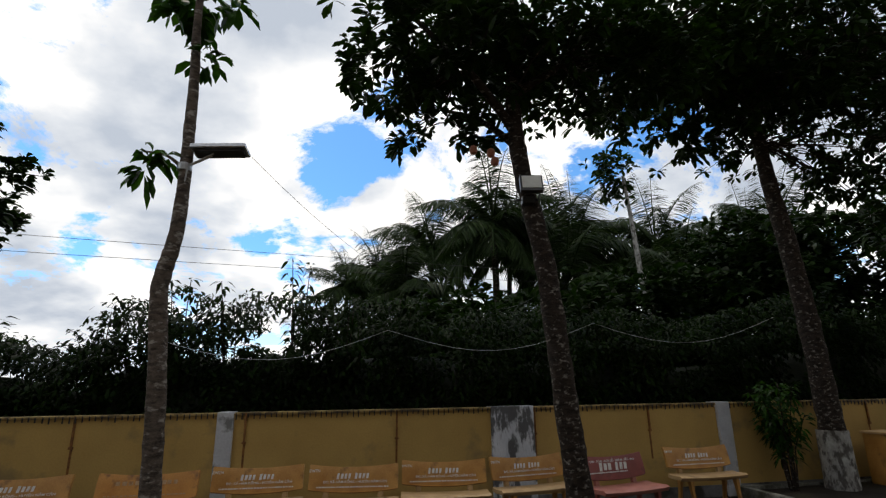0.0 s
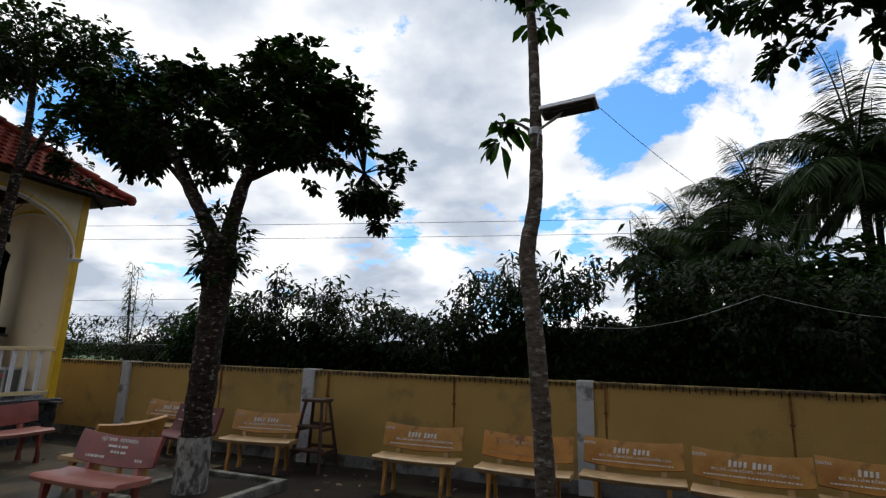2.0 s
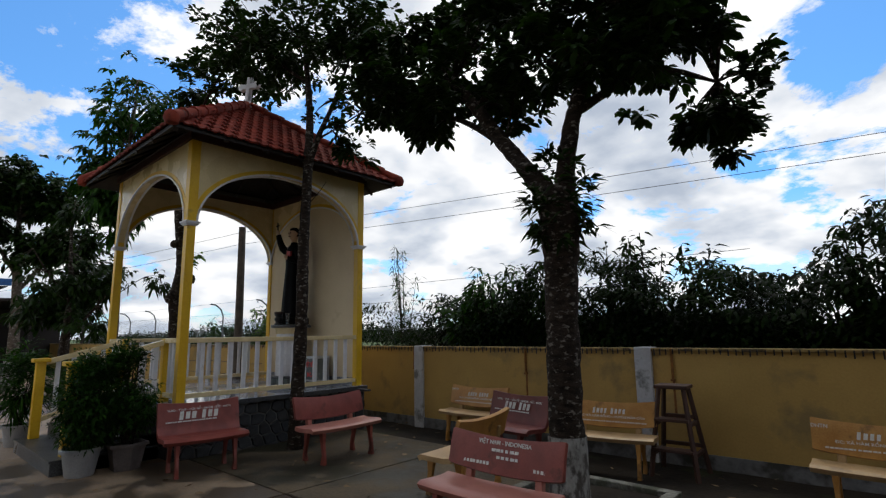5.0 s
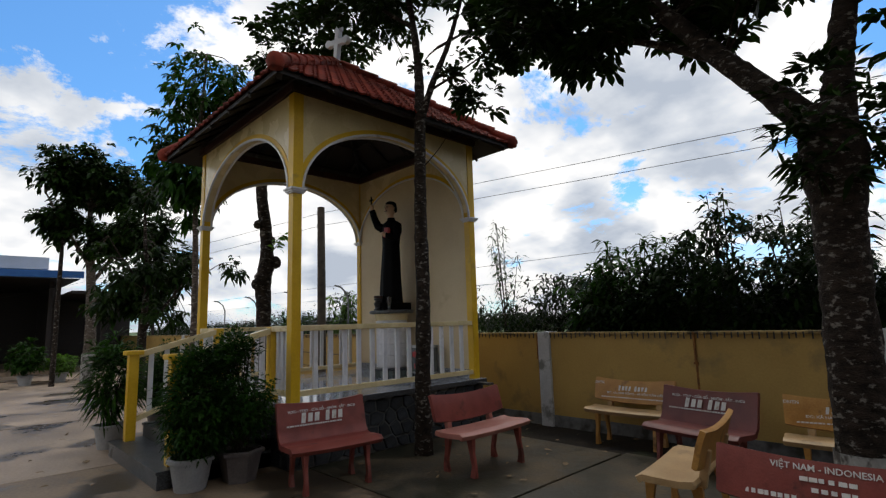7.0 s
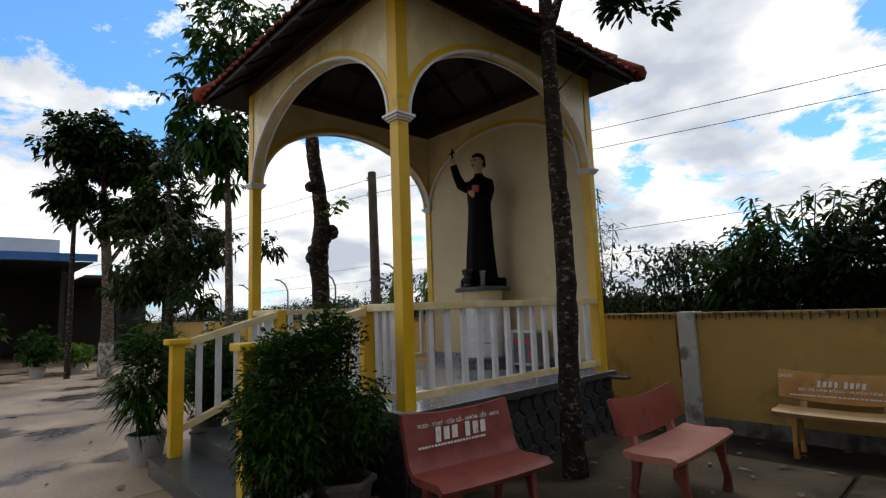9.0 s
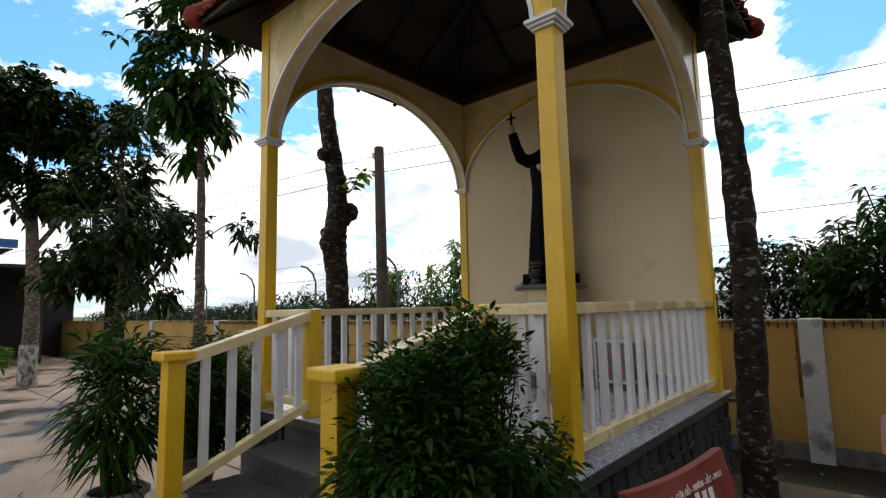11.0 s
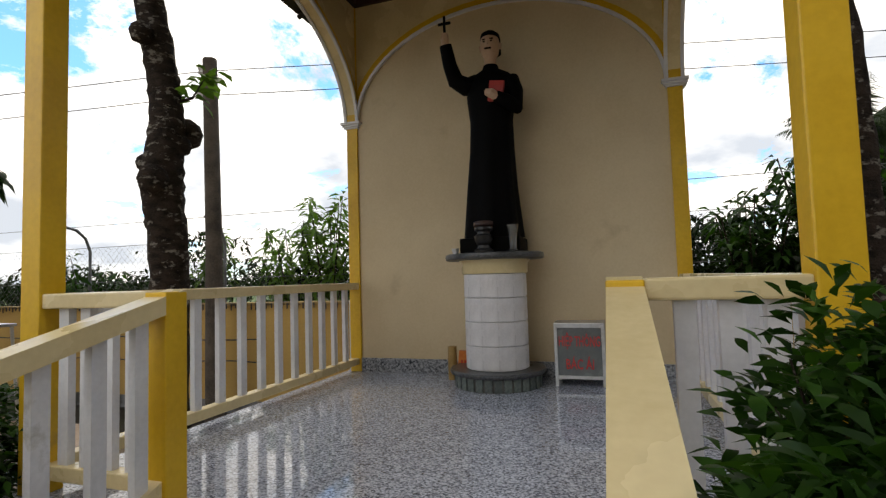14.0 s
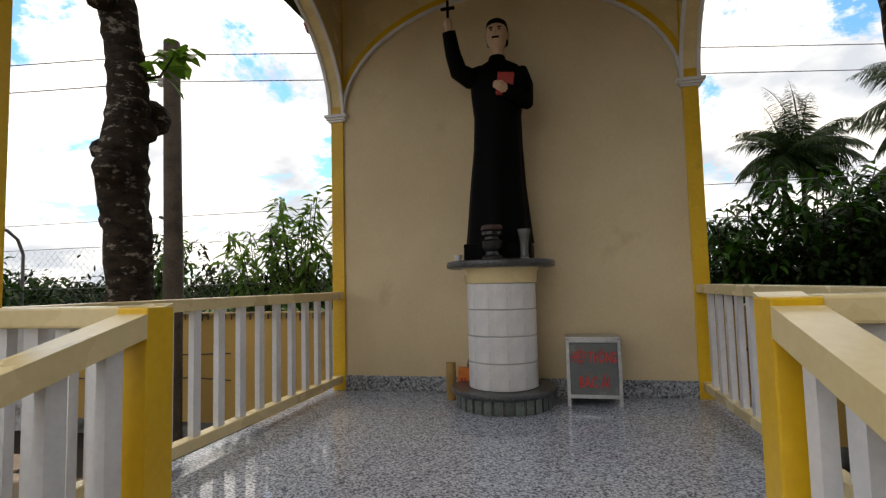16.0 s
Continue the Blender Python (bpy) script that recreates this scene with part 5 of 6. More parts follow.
def trees():
    # slim tree that carries the solar lamp
    tree("slim pale-barked tree with few large leaves, carrying a solar lamp",
         [(9.77, 0.27, -0.05, 0.1), (9.74, 0.27, 0.5, 0.09), (9.69, 0.27, 1.4, 0.083), (9.63, 0.27, 2.05, 0.08), (9.585, 0.28, 2.52, 0.078), (9.66, 0.29, 3.0, 0.068), (9.68, 0.28, 3.55, 0.062), (9.67, 0.27, 4.2, 0.056), (9.65, 0.27, 4.86, 0.05), (9.61, 0.27, 5.5, 0.042), (9.6, 0.3, 6.4, 0.03)],
         [[(9.67, 0.27, 3.72, 0.02), (9.5, 0.22, 3.84, 0.014), (9.3, 0.18, 3.85, 0.008)]],
         [((9.37, 0.18, 3.68), (0.07, 0.1, 0.2), 6), ((9.48, 0.2, 3.82), (0.06, 0.06, 0.06), 2), ((9.66, 0.27, 4.98), (0.2, 0.2, 0.07), 5), ((9.62, 0.27, 5.75), (0.7, 0.7, 0.22), 34)], 11, per=5, length=0.19, width=0.1, droop=0.75, bark=BARK_PALE, twigs=False, leaf=LEAF_SHRUB)
    # tree that carries the floodlight
    tree("tall mottled tree with a wide dark crown and a floodlight",
         [(13.68, 0.2, -0.05, 0.15), (13.64, 0.2, 0.5, 0.135), (13.58, 0.2, 1.2, 0.125), (13.5, 0.2, 2.2, 0.115), (13.42, 0.2, 2.95, 0.108), (13.26, 0.2, 3.75, 0.098), (13.18, 0.2, 4.5, 0.09), (13.2, 0.25, 5.2, 0.075), (13.3, 0.3, 6.6, 0.04)],
         [[(13.18, 0.2, 4.4, 0.06), (12.6, 0.0, 5.0, 0.045), (11.9, -0.1, 5.6, 0.02)], [(13.2, 0.22, 4.9, 0.06), (13.9, 0.2, 5.4, 0.045), (14.7, 0.3, 5.9, 0.02)], [(13.2, 0.2, 4.2, 0.05), (12.9, 0.7, 4.8, 0.035), (12.5, 1.2, 5.2, 0.02)]],
         [((12.2, 0.1, 5.35), (1.1, 1.2, 0.7), 240), ((13.2, 0.5, 6.0), (1.7, 1.5, 1.1), 400), ((14.6, 0.4, 5.45), (1.4, 1.2, 1.0), 300), ((12.3, 0.4, 4.45), (0.55, 0.7, 0.45), 80)], 12, per=11, length=0.15, width=0.065, bark=BARK, lime=0.7)
    # trees at the east end
    tree("leaning mottled tree with a dense dark crown in a kerbed bed",
         [(18.42, 1.9, 0.0, 0.2), (18.43, 1.9, 1.18, 0.165), (18.4, 1.9, 2.47, 0.15), (18.29, 1.9, 3.81, 0.135), (18.16, 1.9, 4.92, 0.115), (18.12, 1.9, 6.13, 0.09), (18.0, 1.9, 7.6, 0.05)],
         [[(18.14, 1.9, 5.5, 0.07), (17.1, 1.5, 6.3, 0.05), (16.2, 1.3, 7.0, 0.02)], [(18.12, 1.9, 6.0, 0.07), (19.1, 1.7, 7.0, 0.05), (20.0, 1.6, 7.8, 0.02)]],
         [((16.6, 1.5, 6.9), (1.9, 1.7, 1.4), 430), ((18.7, 1.8, 7.7), (2.4, 2.1, 1.9), 600), ((16.3, 1.4, 6.0), (1.4, 1.2, 0.9), 150), ((18.7, 1.7, 5.7), (1.6, 1.4, 0.9), 170), ((20.6, 1.7, 5.9), (2.0, 1.8, 1.9), 480)], 13, per=11, length=0.18, width=0.08, bark=BARK, lime=0.75)
    tree("dark dense tree near the wall's corner", [(23.6, 1.9, -0.05, 0.16), (23.5, 1.9, 1.6, 0.13), (23.4, 1.8, 3.4, 0.11), (23.3, 1.8, 5.0, 0.07)],
         [[(23.4, 1.8, 3.2, 0.06), (22.6, 1.4, 4.2, 0.04), (22.0, 1.2, 5.0, 0.02)]],
         [((23.2, 1.8, 5.2), (2.2, 1.8, 2.6), 900), ((22.6, 2.4, 2.9), (1.0, 0.7, 0.6), 60)], 14, per=9, length=0.2, width=0.08, bark=BARK)
    tree("thin grey tree beside the leaning one", [(18.75, 2.2, -0.05, 0.1), (18.72, 2.2, 2.0, 0.085), (18.6, 2.2, 4.3, 0.07), (18.4, 2.2, 6.6, 0.05)], [], [((19.3, 2.2, 7.2), (1.5, 1.2, 1.2), 160)], 15, per=8, length=0.18, width=0.07, bark=BARK)
    for k, (x, y, h, r) in enumerate(((16.3, 6.6, 3.7, 2.0), (19.2, 7.4, 4.6, 2.2), (22.4, 7.0, 6.1, 2.2), (25.6, 6.2, 6.4, 2.6), (14.4, 8.6, 3.8, 1.8), (28.8, 5.2, 6.0, 2.8))):
        tree("dense dark tree behind the boundary wall", [(x, y, -0.05, 0.16), (x, y, h * 0.45, 0.12), (x + 0.2, y, h * 0.8, 0.07)], [[(x, y, h * 0.4, 0.06), (x - r * 0.5, y - 0.3, h * 0.6, 0.03)], [(x, y, h * 0.45, 0.06), (x + r * 0.5, y + 0.2, h * 0.7, 0.03)]],
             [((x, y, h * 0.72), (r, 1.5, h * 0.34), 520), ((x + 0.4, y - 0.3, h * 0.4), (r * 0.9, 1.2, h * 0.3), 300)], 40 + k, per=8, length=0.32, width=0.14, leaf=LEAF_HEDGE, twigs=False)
    # the thick trimmed tree in the kerbed bed
    tree("thick dark tree with a trimmed spreading crown in a kerbed bed",
         [(5.96, 0.1, 0.0, 0.165), (5.96, 0.1, 0.5, 0.155), (5.97, 0.1, 1.37, 0.148), (5.99, 0.1, 2.1, 0.155), (6.0, 0.1, 2.55, 0.19), (6.01, 0.1, 2.85, 0.13)],
         [[(5.98, 0.1, 2.65, 0.12), (5.7, 0.1, 3.05, 0.09), (5.42, 0.1, 3.42, 0.08), (5.05, 0.1, 3.95, 0.07), (4.73, 0.1, 4.38, 0.05), (4.5, 0.1, 4.9, 0.03)],
          [(6.04, 0.1, 2.65, 0.12), (6.1, 0.12, 3.1, 0.085), (6.17, 0.15, 3.5, 0.075), (6.28, 0.25, 4.0, 0.055), (6.42, 0.4, 4.7, 0.03)],
          [(6.19, 0.16, 3.55, 0.05), (6.75, 0.6, 3.95, 0.035), (7.2, 1.2, 3.9, 0.015)],
          [(5.42, 0.1, 3.42, 0.045), (4.7, 0.25, 3.95, 0.03), (3.9, 0.3, 4.3, 0.015)]],
         [((4.55, 0.1, 4.35), (0.8, 0.85, 0.5), 150), ((5.3, 0.1, 3.95), (0.55, 0.6, 0.42), 70), ((6.7, 0.5, 4.4), (0.85, 0.85, 0.75), 220), ((7.1, 1.4, 3.85), (0.42, 0.52, 0.45), 80), ((7.25, 1.9, 3.4), (0.25, 0.25, 0.22), 26), ((7.05, 0.8, 4.4), (0.5, 0.65, 0.55), 95), ((6.5, 0.5, 4.9), (0.75, 0.8, 0.45), 120), ((5.95, 0.3, 4.25), (0.45, 0.6, 0.4), 60), ((5.5, 0.2, 4.75), (0.6, 0.7, 0.35), 70), ((3.6, 0.2, 4.55), (0.8, 0.8, 0.45), 130), ((4.3, 0.2, 5.35), (0.8, 0.8, 0.5), 100), ((3.3, 0.2, 5.3), (0.5, 0.6, 0.4), 40)], 16, per=15, length=0.135, width=0.064, bark=BARK, lime=1.2)
    nr = np.random.default_rng(5)
    P, D = cloud_points(75, (0, 0, 0.0), (0.34, 0.32, 0.55), nr, 0.7)
    e = thing("epiphyte_ferns", "rosettes of narrow leaves growing on the trunk's fork", "plant", (6.0, 0.1, 2.72))
    part("fronds", leaf_mesh("fronds", whorls(P, 8, 0.15, 0.045, 0.35, nr, outward=D, blunt=False), LEAF), None, e, kind="stuff")
    # thin tree right in front of the pavilion
    tree("thin mottled tree standing close beside the pavilion",
         [(1.98, -0.08, -0.05, 0.105), (1.97, -0.07, 0.7, 0.092), (2.0, -0.06, 1.6, 0.086), (1.98, -0.05, 2.5, 0.08), (1.93, 0.0, 3.3, 0.072), (1.89, 0.05, 4.14, 0.068), (1.86, 0.08, 4.7, 0.055), (1.75, 0.1, 5.4, 0.045), (1.6, 0.1, 6.2, 0.03)],
         [[(1.89, 0.05, 4.0, 0.05), (2.08, 0.12, 4.5, 0.04), (2.25, 0.25, 5.0, 0.032), (2.4, 0.4, 5.7, 0.02)], [(2.06, 0.12, 4.42, 0.018), (2.4, 0.25, 4.55, 0.013), (2.9, 0.4, 4.75, 0.007)], [(2.4, 0.25, 4.55, 0.009), (2.55, 0.33, 4.35, 0.006), (2.62, 0.4, 4.05, 0.003)], [(1.93, 0.0, 3.35, 0.009), (2.2, 0.05, 3.55, 0.005), (2.32, 0.08, 3.68, 0.002)], [(2.1, 0.2, 5.0, 0.02), (2.7, 0.5, 5.2, 0.012), (3.2, 0.7, 5.15, 0.006)], [(1.75, 0.1, 5.4, 0.03), (1.2, -0.2, 5.9, 0.02), (0.6, -0.4, 6.4, 0.01)]],
         [((2.6, 0.38, 4.15), (0.24, 0.24, 0.28), 24), ((2.1, 0.2, 4.6), (0.35, 0.3, 0.25), 16), ((2.75, 0.4, 4.65), (0.3, 0.3, 0.2), 12), ((1.4, 0.0, 6.3), (1.2, 1.1, 0.7), 260), ((2.6, 0.5, 5.9), (1.0, 0.9, 0.65), 180), ((3.0, 0.7, 5.1), (0.5, 0.5, 0.3), 40), ((0.2, -0.3, 6.5), (0.9, 0.8, 0.6), 140)], 17, per=10, length=0.13, width=0.055, bark=BARK, wobble=0.1)
    # the knobbly trunk behind the pavilion
    tree("knobbly lopped dark tree trunk with one leafy shoot",
         [(-1.98, -0.22, -0.05, 0.145), (-1.98, -0.22, 0.8, 0.128), (-2.0, -0.2, 1.7, 0.122), (-2.06, -0.2, 2.2, 0.138), (-2.1, -0.12, 2.7, 0.115), (-2.2, -0.1, 3.2, 0.105), (-2.28, -0.15, 3.8, 0.10), (-2.35, -0.15, 4.6, 0.085), (-2.3, -0.2, 5.4, 0.06), (-2.1, -0.2, 6.2, 0.03)],
         [[(-2.3, -0.2, 5.2, 0.04), (-1.7, -0.1, 6.0, 0.03), (-1.0, 0.0, 6.7, 0.015)]],
         [((-1.0, 0.1, 6.5), (1.2, 0.9, 0.6), 190), ((-2.2, -0.1, 6.6), (0.7, 0.7, 0.4), 60)], 18, per=7, length=0.17, width=0.075, bark=BARK, knobs=((-2.0, -0.33, 2.22, 0.1), (-2.15, -0.26, 2.36, 0.06), (-2.06, 0.02, 2.62, 0.11), (-2.2, -0.25, 3.3, 0.08), (-2.2, 0.02, 3.05, 0.06), (-2.0, -0.1, 2.5, 0.075), (-2.12, -0.22, 1.95, 0.06)), twigs=False)
    sh = thing("leafy_shoot", "shoot of large light green leaves on the lopped trunk", "plant", (-1.97, -0.1, 2.86))
    nr = np.random.default_rng(71)
    P = np.array([(0.02, 0.06 + 0.03 * k, 0.05 * k) for k in range(6)])
    part("shoot_leaf", leaf_mesh("shoot_leaf", whorls(P, 4, 0.17, 0.085, 0.5, nr), LEAF_LIGHT), None, sh, kind="stuff")
    part("shoot_stem", Geo().tube([(0, -0.05, -0.06), (0.02, 0.06, 0), (0.02, 0.22, 0.26)], [0.012, 0.009, 0.004], 5), BARK, sh)
    tree("slim pale tree rising behind the hedge", [(20.9, 10.2, -0.05, 0.12), (20.9, 10.2, 3.0, 0.1), (20.8, 10.2, 6.0, 0.08), (20.6, 10.2, 8.6, 0.05)], [], [((20.6, 10.2, 8.8), (1.3, 1.2, 0.9), 90)], 47, per=8, length=0.25, width=0.11, bark=LIME, twigs=False)
    # slender tree and darker trees to the west
    tree("slender pale tree with drooping bright leaves",
         [(-5.30, -0.27, -0.05, 0.085), (-5.30, -0.27, 1.9, 0.07), (-5.21, -0.33, 3.2, 0.06), (-5.18, -0.37, 4.2, 0.05), (-5.15, -0.35, 6.0, 0.04), (-5.15, -0.25, 7.8, 0.02)],
         [[(-5.18, -0.37, 4.2, 0.025), (-5.35, -0.75, 4.9, 0.015), (-5.45, -1.05, 5.4, 0.008)], [(-5.16, -0.35, 5.2, 0.025), (-5.05, 0.15, 5.8, 0.015), (-5.05, 0.45, 6.2, 0.008)]],
         [((-5.25, -0.55, 5.2), (0.85, 0.85, 0.9), 150), ((-5.15, -0.15, 6.8), (1.0, 1.0, 1.1), 200), ((-5.25, -0.45, 4.3), (0.5, 0.6, 0.4), 40)], 19, per=8, length=0.24, width=0.085, droop=0.9, bark=BARK_PALE, leaf=LEAF_SHRUB)
    tree("young dark-leaved tree with reddish tips", [(-6.6, -0.95, -0.05, 0.1), (-6.6, -0.95, 1.2, 0.085), (-6.65, -0.9, 2.4, 0.06), (-6.75, -0.95, 3.6, 0.04), (-6.8, -1.0, 4.7, 0.02)], [[(-6.6, -0.92, 1.5, 0.04), (-6.3, -0.4, 2.3, 0.03), (-6.2, 0.0, 3.0, 0.012)], [(-6.65, -0.9, 2.4, 0.03), (-6.7, -1.4, 3.1, 0.02), (-6.7, -1.7, 3.6, 0.01)], [(-6.2, 0.0, 2.6, 0.012), (-5.9, 0.45, 3.0, 0.008), (-5.75, 0.75, 3.05, 0.004)]],
         [((-6.7, -0.95, 4.65), (0.6, 0.55, 0.42), 40), ((-6.6, -0.75, 3.2), (0.75, 0.65, 0.75), 80), ((-6.7, -1.6, 3.0), (0.6, 0.6, 0.9), 50), ((-6.3, 0.0, 2.8), (0.45, 0.4, 0.65), 42), ((-6.6, -0.6, 2.0), (0.55, 0.55, 0.45), 36), ((-5.75, 0.7, 2.95), (0.18, 0.2, 0.2), 14)], 20, per=6, length=0.19, width=0.075, droop=0.8, bark=BARK)
    tree("broad dark tree before the shed", [(-11.7, -1.1, -0.05, 0.17), (-11.7, -1.1, 1.8, 0.14), (-11.7, -1.2, 3.6, 0.11), (-11.75, -1.3, 5.2, 0.06)], [[(-11.7, -1.1, 3.0, 0.06), (-11.6, -0.3, 4.4, 0.04), (-11.5, 0.2, 5.6, 0.02)], [(-11.7, -1.2, 3.4, 0.06), (-11.8, -2.0, 4.8, 0.04), (-11.9, -2.4, 5.6, 0.02)]],
         [((-11.8, -1.7, 6.3), (1.0, 0.85, 0.95), 300), ((-11.6, -0.6, 5.9), (1.0, 0.9, 0.9), 240), ((-11.4, 0.35, 6.2), (0.5, 0.4, 0.5), 60), ((-11.8, -1.9, 4.9), (0.8, 0.7, 0.5), 120), ((-11.6, -0.6, 4.3), (0.9, 0.9, 0.8), 220)], 21, per=9, length=0.26, width=0.1, droop=0.6, bark=BARK_PALE, lime=0.5)
    tree("slim dark tree before the shed", [(-11.9, -1.9, -0.05, 0.07), (-11.9, -1.9, 2.5, 0.06), (-11.9, -1.9, 5.2, 0.04)], [], [((-11.9, -2.0, 5.0), (0.5, 0.5, 0.5), 50)], 22, per=8, length=0.24, width=0.09, droop=0.7, bark=BARK)
    tree("dark leafy tree by the boundary wall", [(-8.5, -0.5, -0.05, 0.12), (-8.5, -0.5, 1.6, 0.1), (-8.5, -0.5, 3.2, 0.07)], [[(-8.5, -0.5, 1.8, 0.05), (-8.2, 0.0, 2.8, 0.02)]],
         [((-8.5, -0.5, 4.2), (0.7, 0.7, 0.7), 130), ((-8.5, -0.5, 2.9), (0.9, 0.8, 0.9), 260), ((-8.3, 0.2, 3.3), (0.4, 0.4, 0.6), 50), ((-8.5, -0.9, 2.2), (0.7, 0.7, 0.5), 100)], 23, per=8, length=0.22, width=0.085, droop=0.7, bark=BARK)


trees()


# ---------------------------------------------------------------- lamps on the trees
def solar_lamp():
    s = thing("solar_street_lamp", "flat black solar street lamp on a bracket on the slim tree", "street lamp", (9.67, 0.27, 3.84))
    m = pose(0.34, -0.05, 0.09, -8, -2, -6)
    part("panel_frame", Geo().box((-0.27, -0.105, -0.022), (0.27, 0.105, 0.02), 0.006, m), STEEL, s, "metal frame")
    part("solar_panel", Geo().box((-0.26, -0.095, 0.021), (0.26, 0.095, 0.026), 0.0, m), PANEL, s)
    part("lamp_head", Geo().box((-0.24, -0.07, -0.05), (0.24, 0.07, -0.023), 0.006, m), BLACK, s, "black lamp body below the panel")
    part("arm", Geo().tube([(0.02, -0.02, -0.1), (0.26, -0.04, 0.03)], 0.012, 6), STEEL, s)
    part("brace", Geo().tube([(0.02, -0.03, -0.35), (0.05, -0.06, -0.1), (0.28, -0.07, 0.04)], 0.009, 6), STEEL, s)
    part("clamp", Geo().lathe([(0.07, -0.14), (0.072, -0.135), (0.072, -0.07), (0.07, -0.065)], 14), STEEL, s)


solar_lamp()


def floodlight():
    f = thing("floodlight", "black floodlight with a pale glass face strapped to the tree", "floodlight", (13.24, 0.13, 3.66), -8)
    m = pose(0.03, -0.16, 0.0, -12, 0, 0)
    part("housing", Geo().box((-0.125, -0.025, -0.10), (0.125, 0.03, 0.10), 0.008, m), BLACK, f)
    part("glass", Geo().box((-0.105, -0.032, -0.065), (0.105, -0.026, 0.085), 0.0, m), LENS_GLASS, f, "pale glass face")
    for k in range(7):
        part("fin", Geo().box((-0.11 + 0.035 * k, 0.031, -0.085), (-0.104 + 0.035 * k, 0.055, 0.085), 0.0, m), BLACK, f)
    part("bracket", Geo().tube([(-0.12, -0.15, -0.02), (-0.12, -0.04, -0.14), (0.12, -0.04, -0.14), (0.15, -0.15, -0.02)], 0.01, 5), BLACK, f)
    part("driver_box", Geo().box((-0.06, -0.09, -0.19), (0.08, 0.0, -0.11), 0.008), BLACK, f, "small black driver box")
    for x, z in ((-0.75, 0.42), (-0.45, 0.30), (-0.5, 0.40)):
        whole("hanging_fruit", Geo().lathe([(0.008, -0.058), (0.036, -0.042), (0.048, 0.0), (0.037, 0.038), (0.008, 0.055)], 12), FRUIT, "brown round fruit hanging in the tree", "fruit", smooth=True, m=pose(13.25 + 0.8 * x, 0.1, 3.66 + z))


floodlight()


# ---------------------------------------------------------------- poles and wires
def lines():
    p = thing("utility_pole", "short weathered wooden utility pole with insulators", "pole", (-3.36, 1.72, -0.05))
    part("shaft", Geo().tube([(0, 0, 0), (0.0, 0, 2.0), (-0.05, 0.0, 4.15)], [0.10, 0.09, 0.078], 12, wobble=0.04, rng=random.Random(3)), POLE, p, smooth=True)
    for z in (4.05, 3.75):
        part("insulator", Geo().lathe([(0.02, -0.05), (0.045, -0.03), (0.03, 0.0), (0.045, 0.03), (0.02, 0.05)], 10, Matrix.Translation((-0.19, 0.02, z))), WHITE, p, "white insulator", smooth=True)
        part("pin", Geo().tube([(-0.07, 0.04, z), (-0.19, 0.02, z)], 0.012, 5), RUST, p)
    for dz in (0.0, -0.29):
        def sag(a, b, s):
            a, b = Vector(a), Vector(b)
            return [a.lerp(b, i / 24) - Vector((0, 0, s * 4 * (i / 24) * (1 - i / 24))) for i in range(25)]
        whole("power_line", Geo().tube(sag((-3.55, 1.74, 3.99 + dz), (44.0, 14.9, 6.2 + dz), 0.5), 0.005, 5), WIRE, "thin black overhead power line", "cable")
        whole("power_line", Geo().tube(sag((-30.0, -5.2, 3.2 + dz), (-3.55, 1.74, 3.99 + dz), 0.25), 0.005, 5), WIRE, "thin black overhead power line", "cable")
    g = Geo()
    a, b = Vector((10.28, 0.28, 3.93)), Vector((16.2, 6.6, 4.0))
    g.tube([a.lerp(b, i / 20) - Vector((0, 0, 1.1 * 4 * (i / 20) * (1 - i / 20))) for i in range(21)], 0.003, 4)
    whole("lamp_cable", g, WIRE, "thin slack cable from the solar lamp", "cable")
    a, b = Vector((8.8, 2.6, 2.25)), Vector((18.2, 2.35, 2.6))
    g = Geo().tube([a.lerp(b, i / 30) - Vector((0, 0, 0.35 * abs(math.sin(i / 30 * math.pi * 3)))) for i in range(31)], 0.0025, 4)
    whole("slack_rope", g, PILLAR, "pale slack rope strung before the hedge", "rope")


lines()


# ---------------------------------------------------------------- hedge, bushes, palms
BUMPS = ((-1.8, 0.9, 0.7), (4.1, 0.85, 0.55), (5.4, 0.5, 0.6), (6.2, 0.2, 0.4), (8.1, 0.6, 0.45), (9.0, 0.75, 0.6), (10.1, 0.7, 0.7), (11.1, 0.6, 0.7), (12.4, 0.6, 0.8), (14.0, 0.4, 1.2), (16.06, 0.4, 2.0), (-5.5, 0.8, 0.7), (-9.0, 0.3, 1.5), (20.0, 0.8, 2.0), (0.87, 0.2, 0.6))


def hedge_top(x):
    return 2.1 + 0.02 * max(0, x - 2) + sum(h * math.exp(-((x - c) / w) ** 2) for c, h, w in BUMPS) + 0.18 * noise.noise((x * 1.3, 0.4, 2.0))


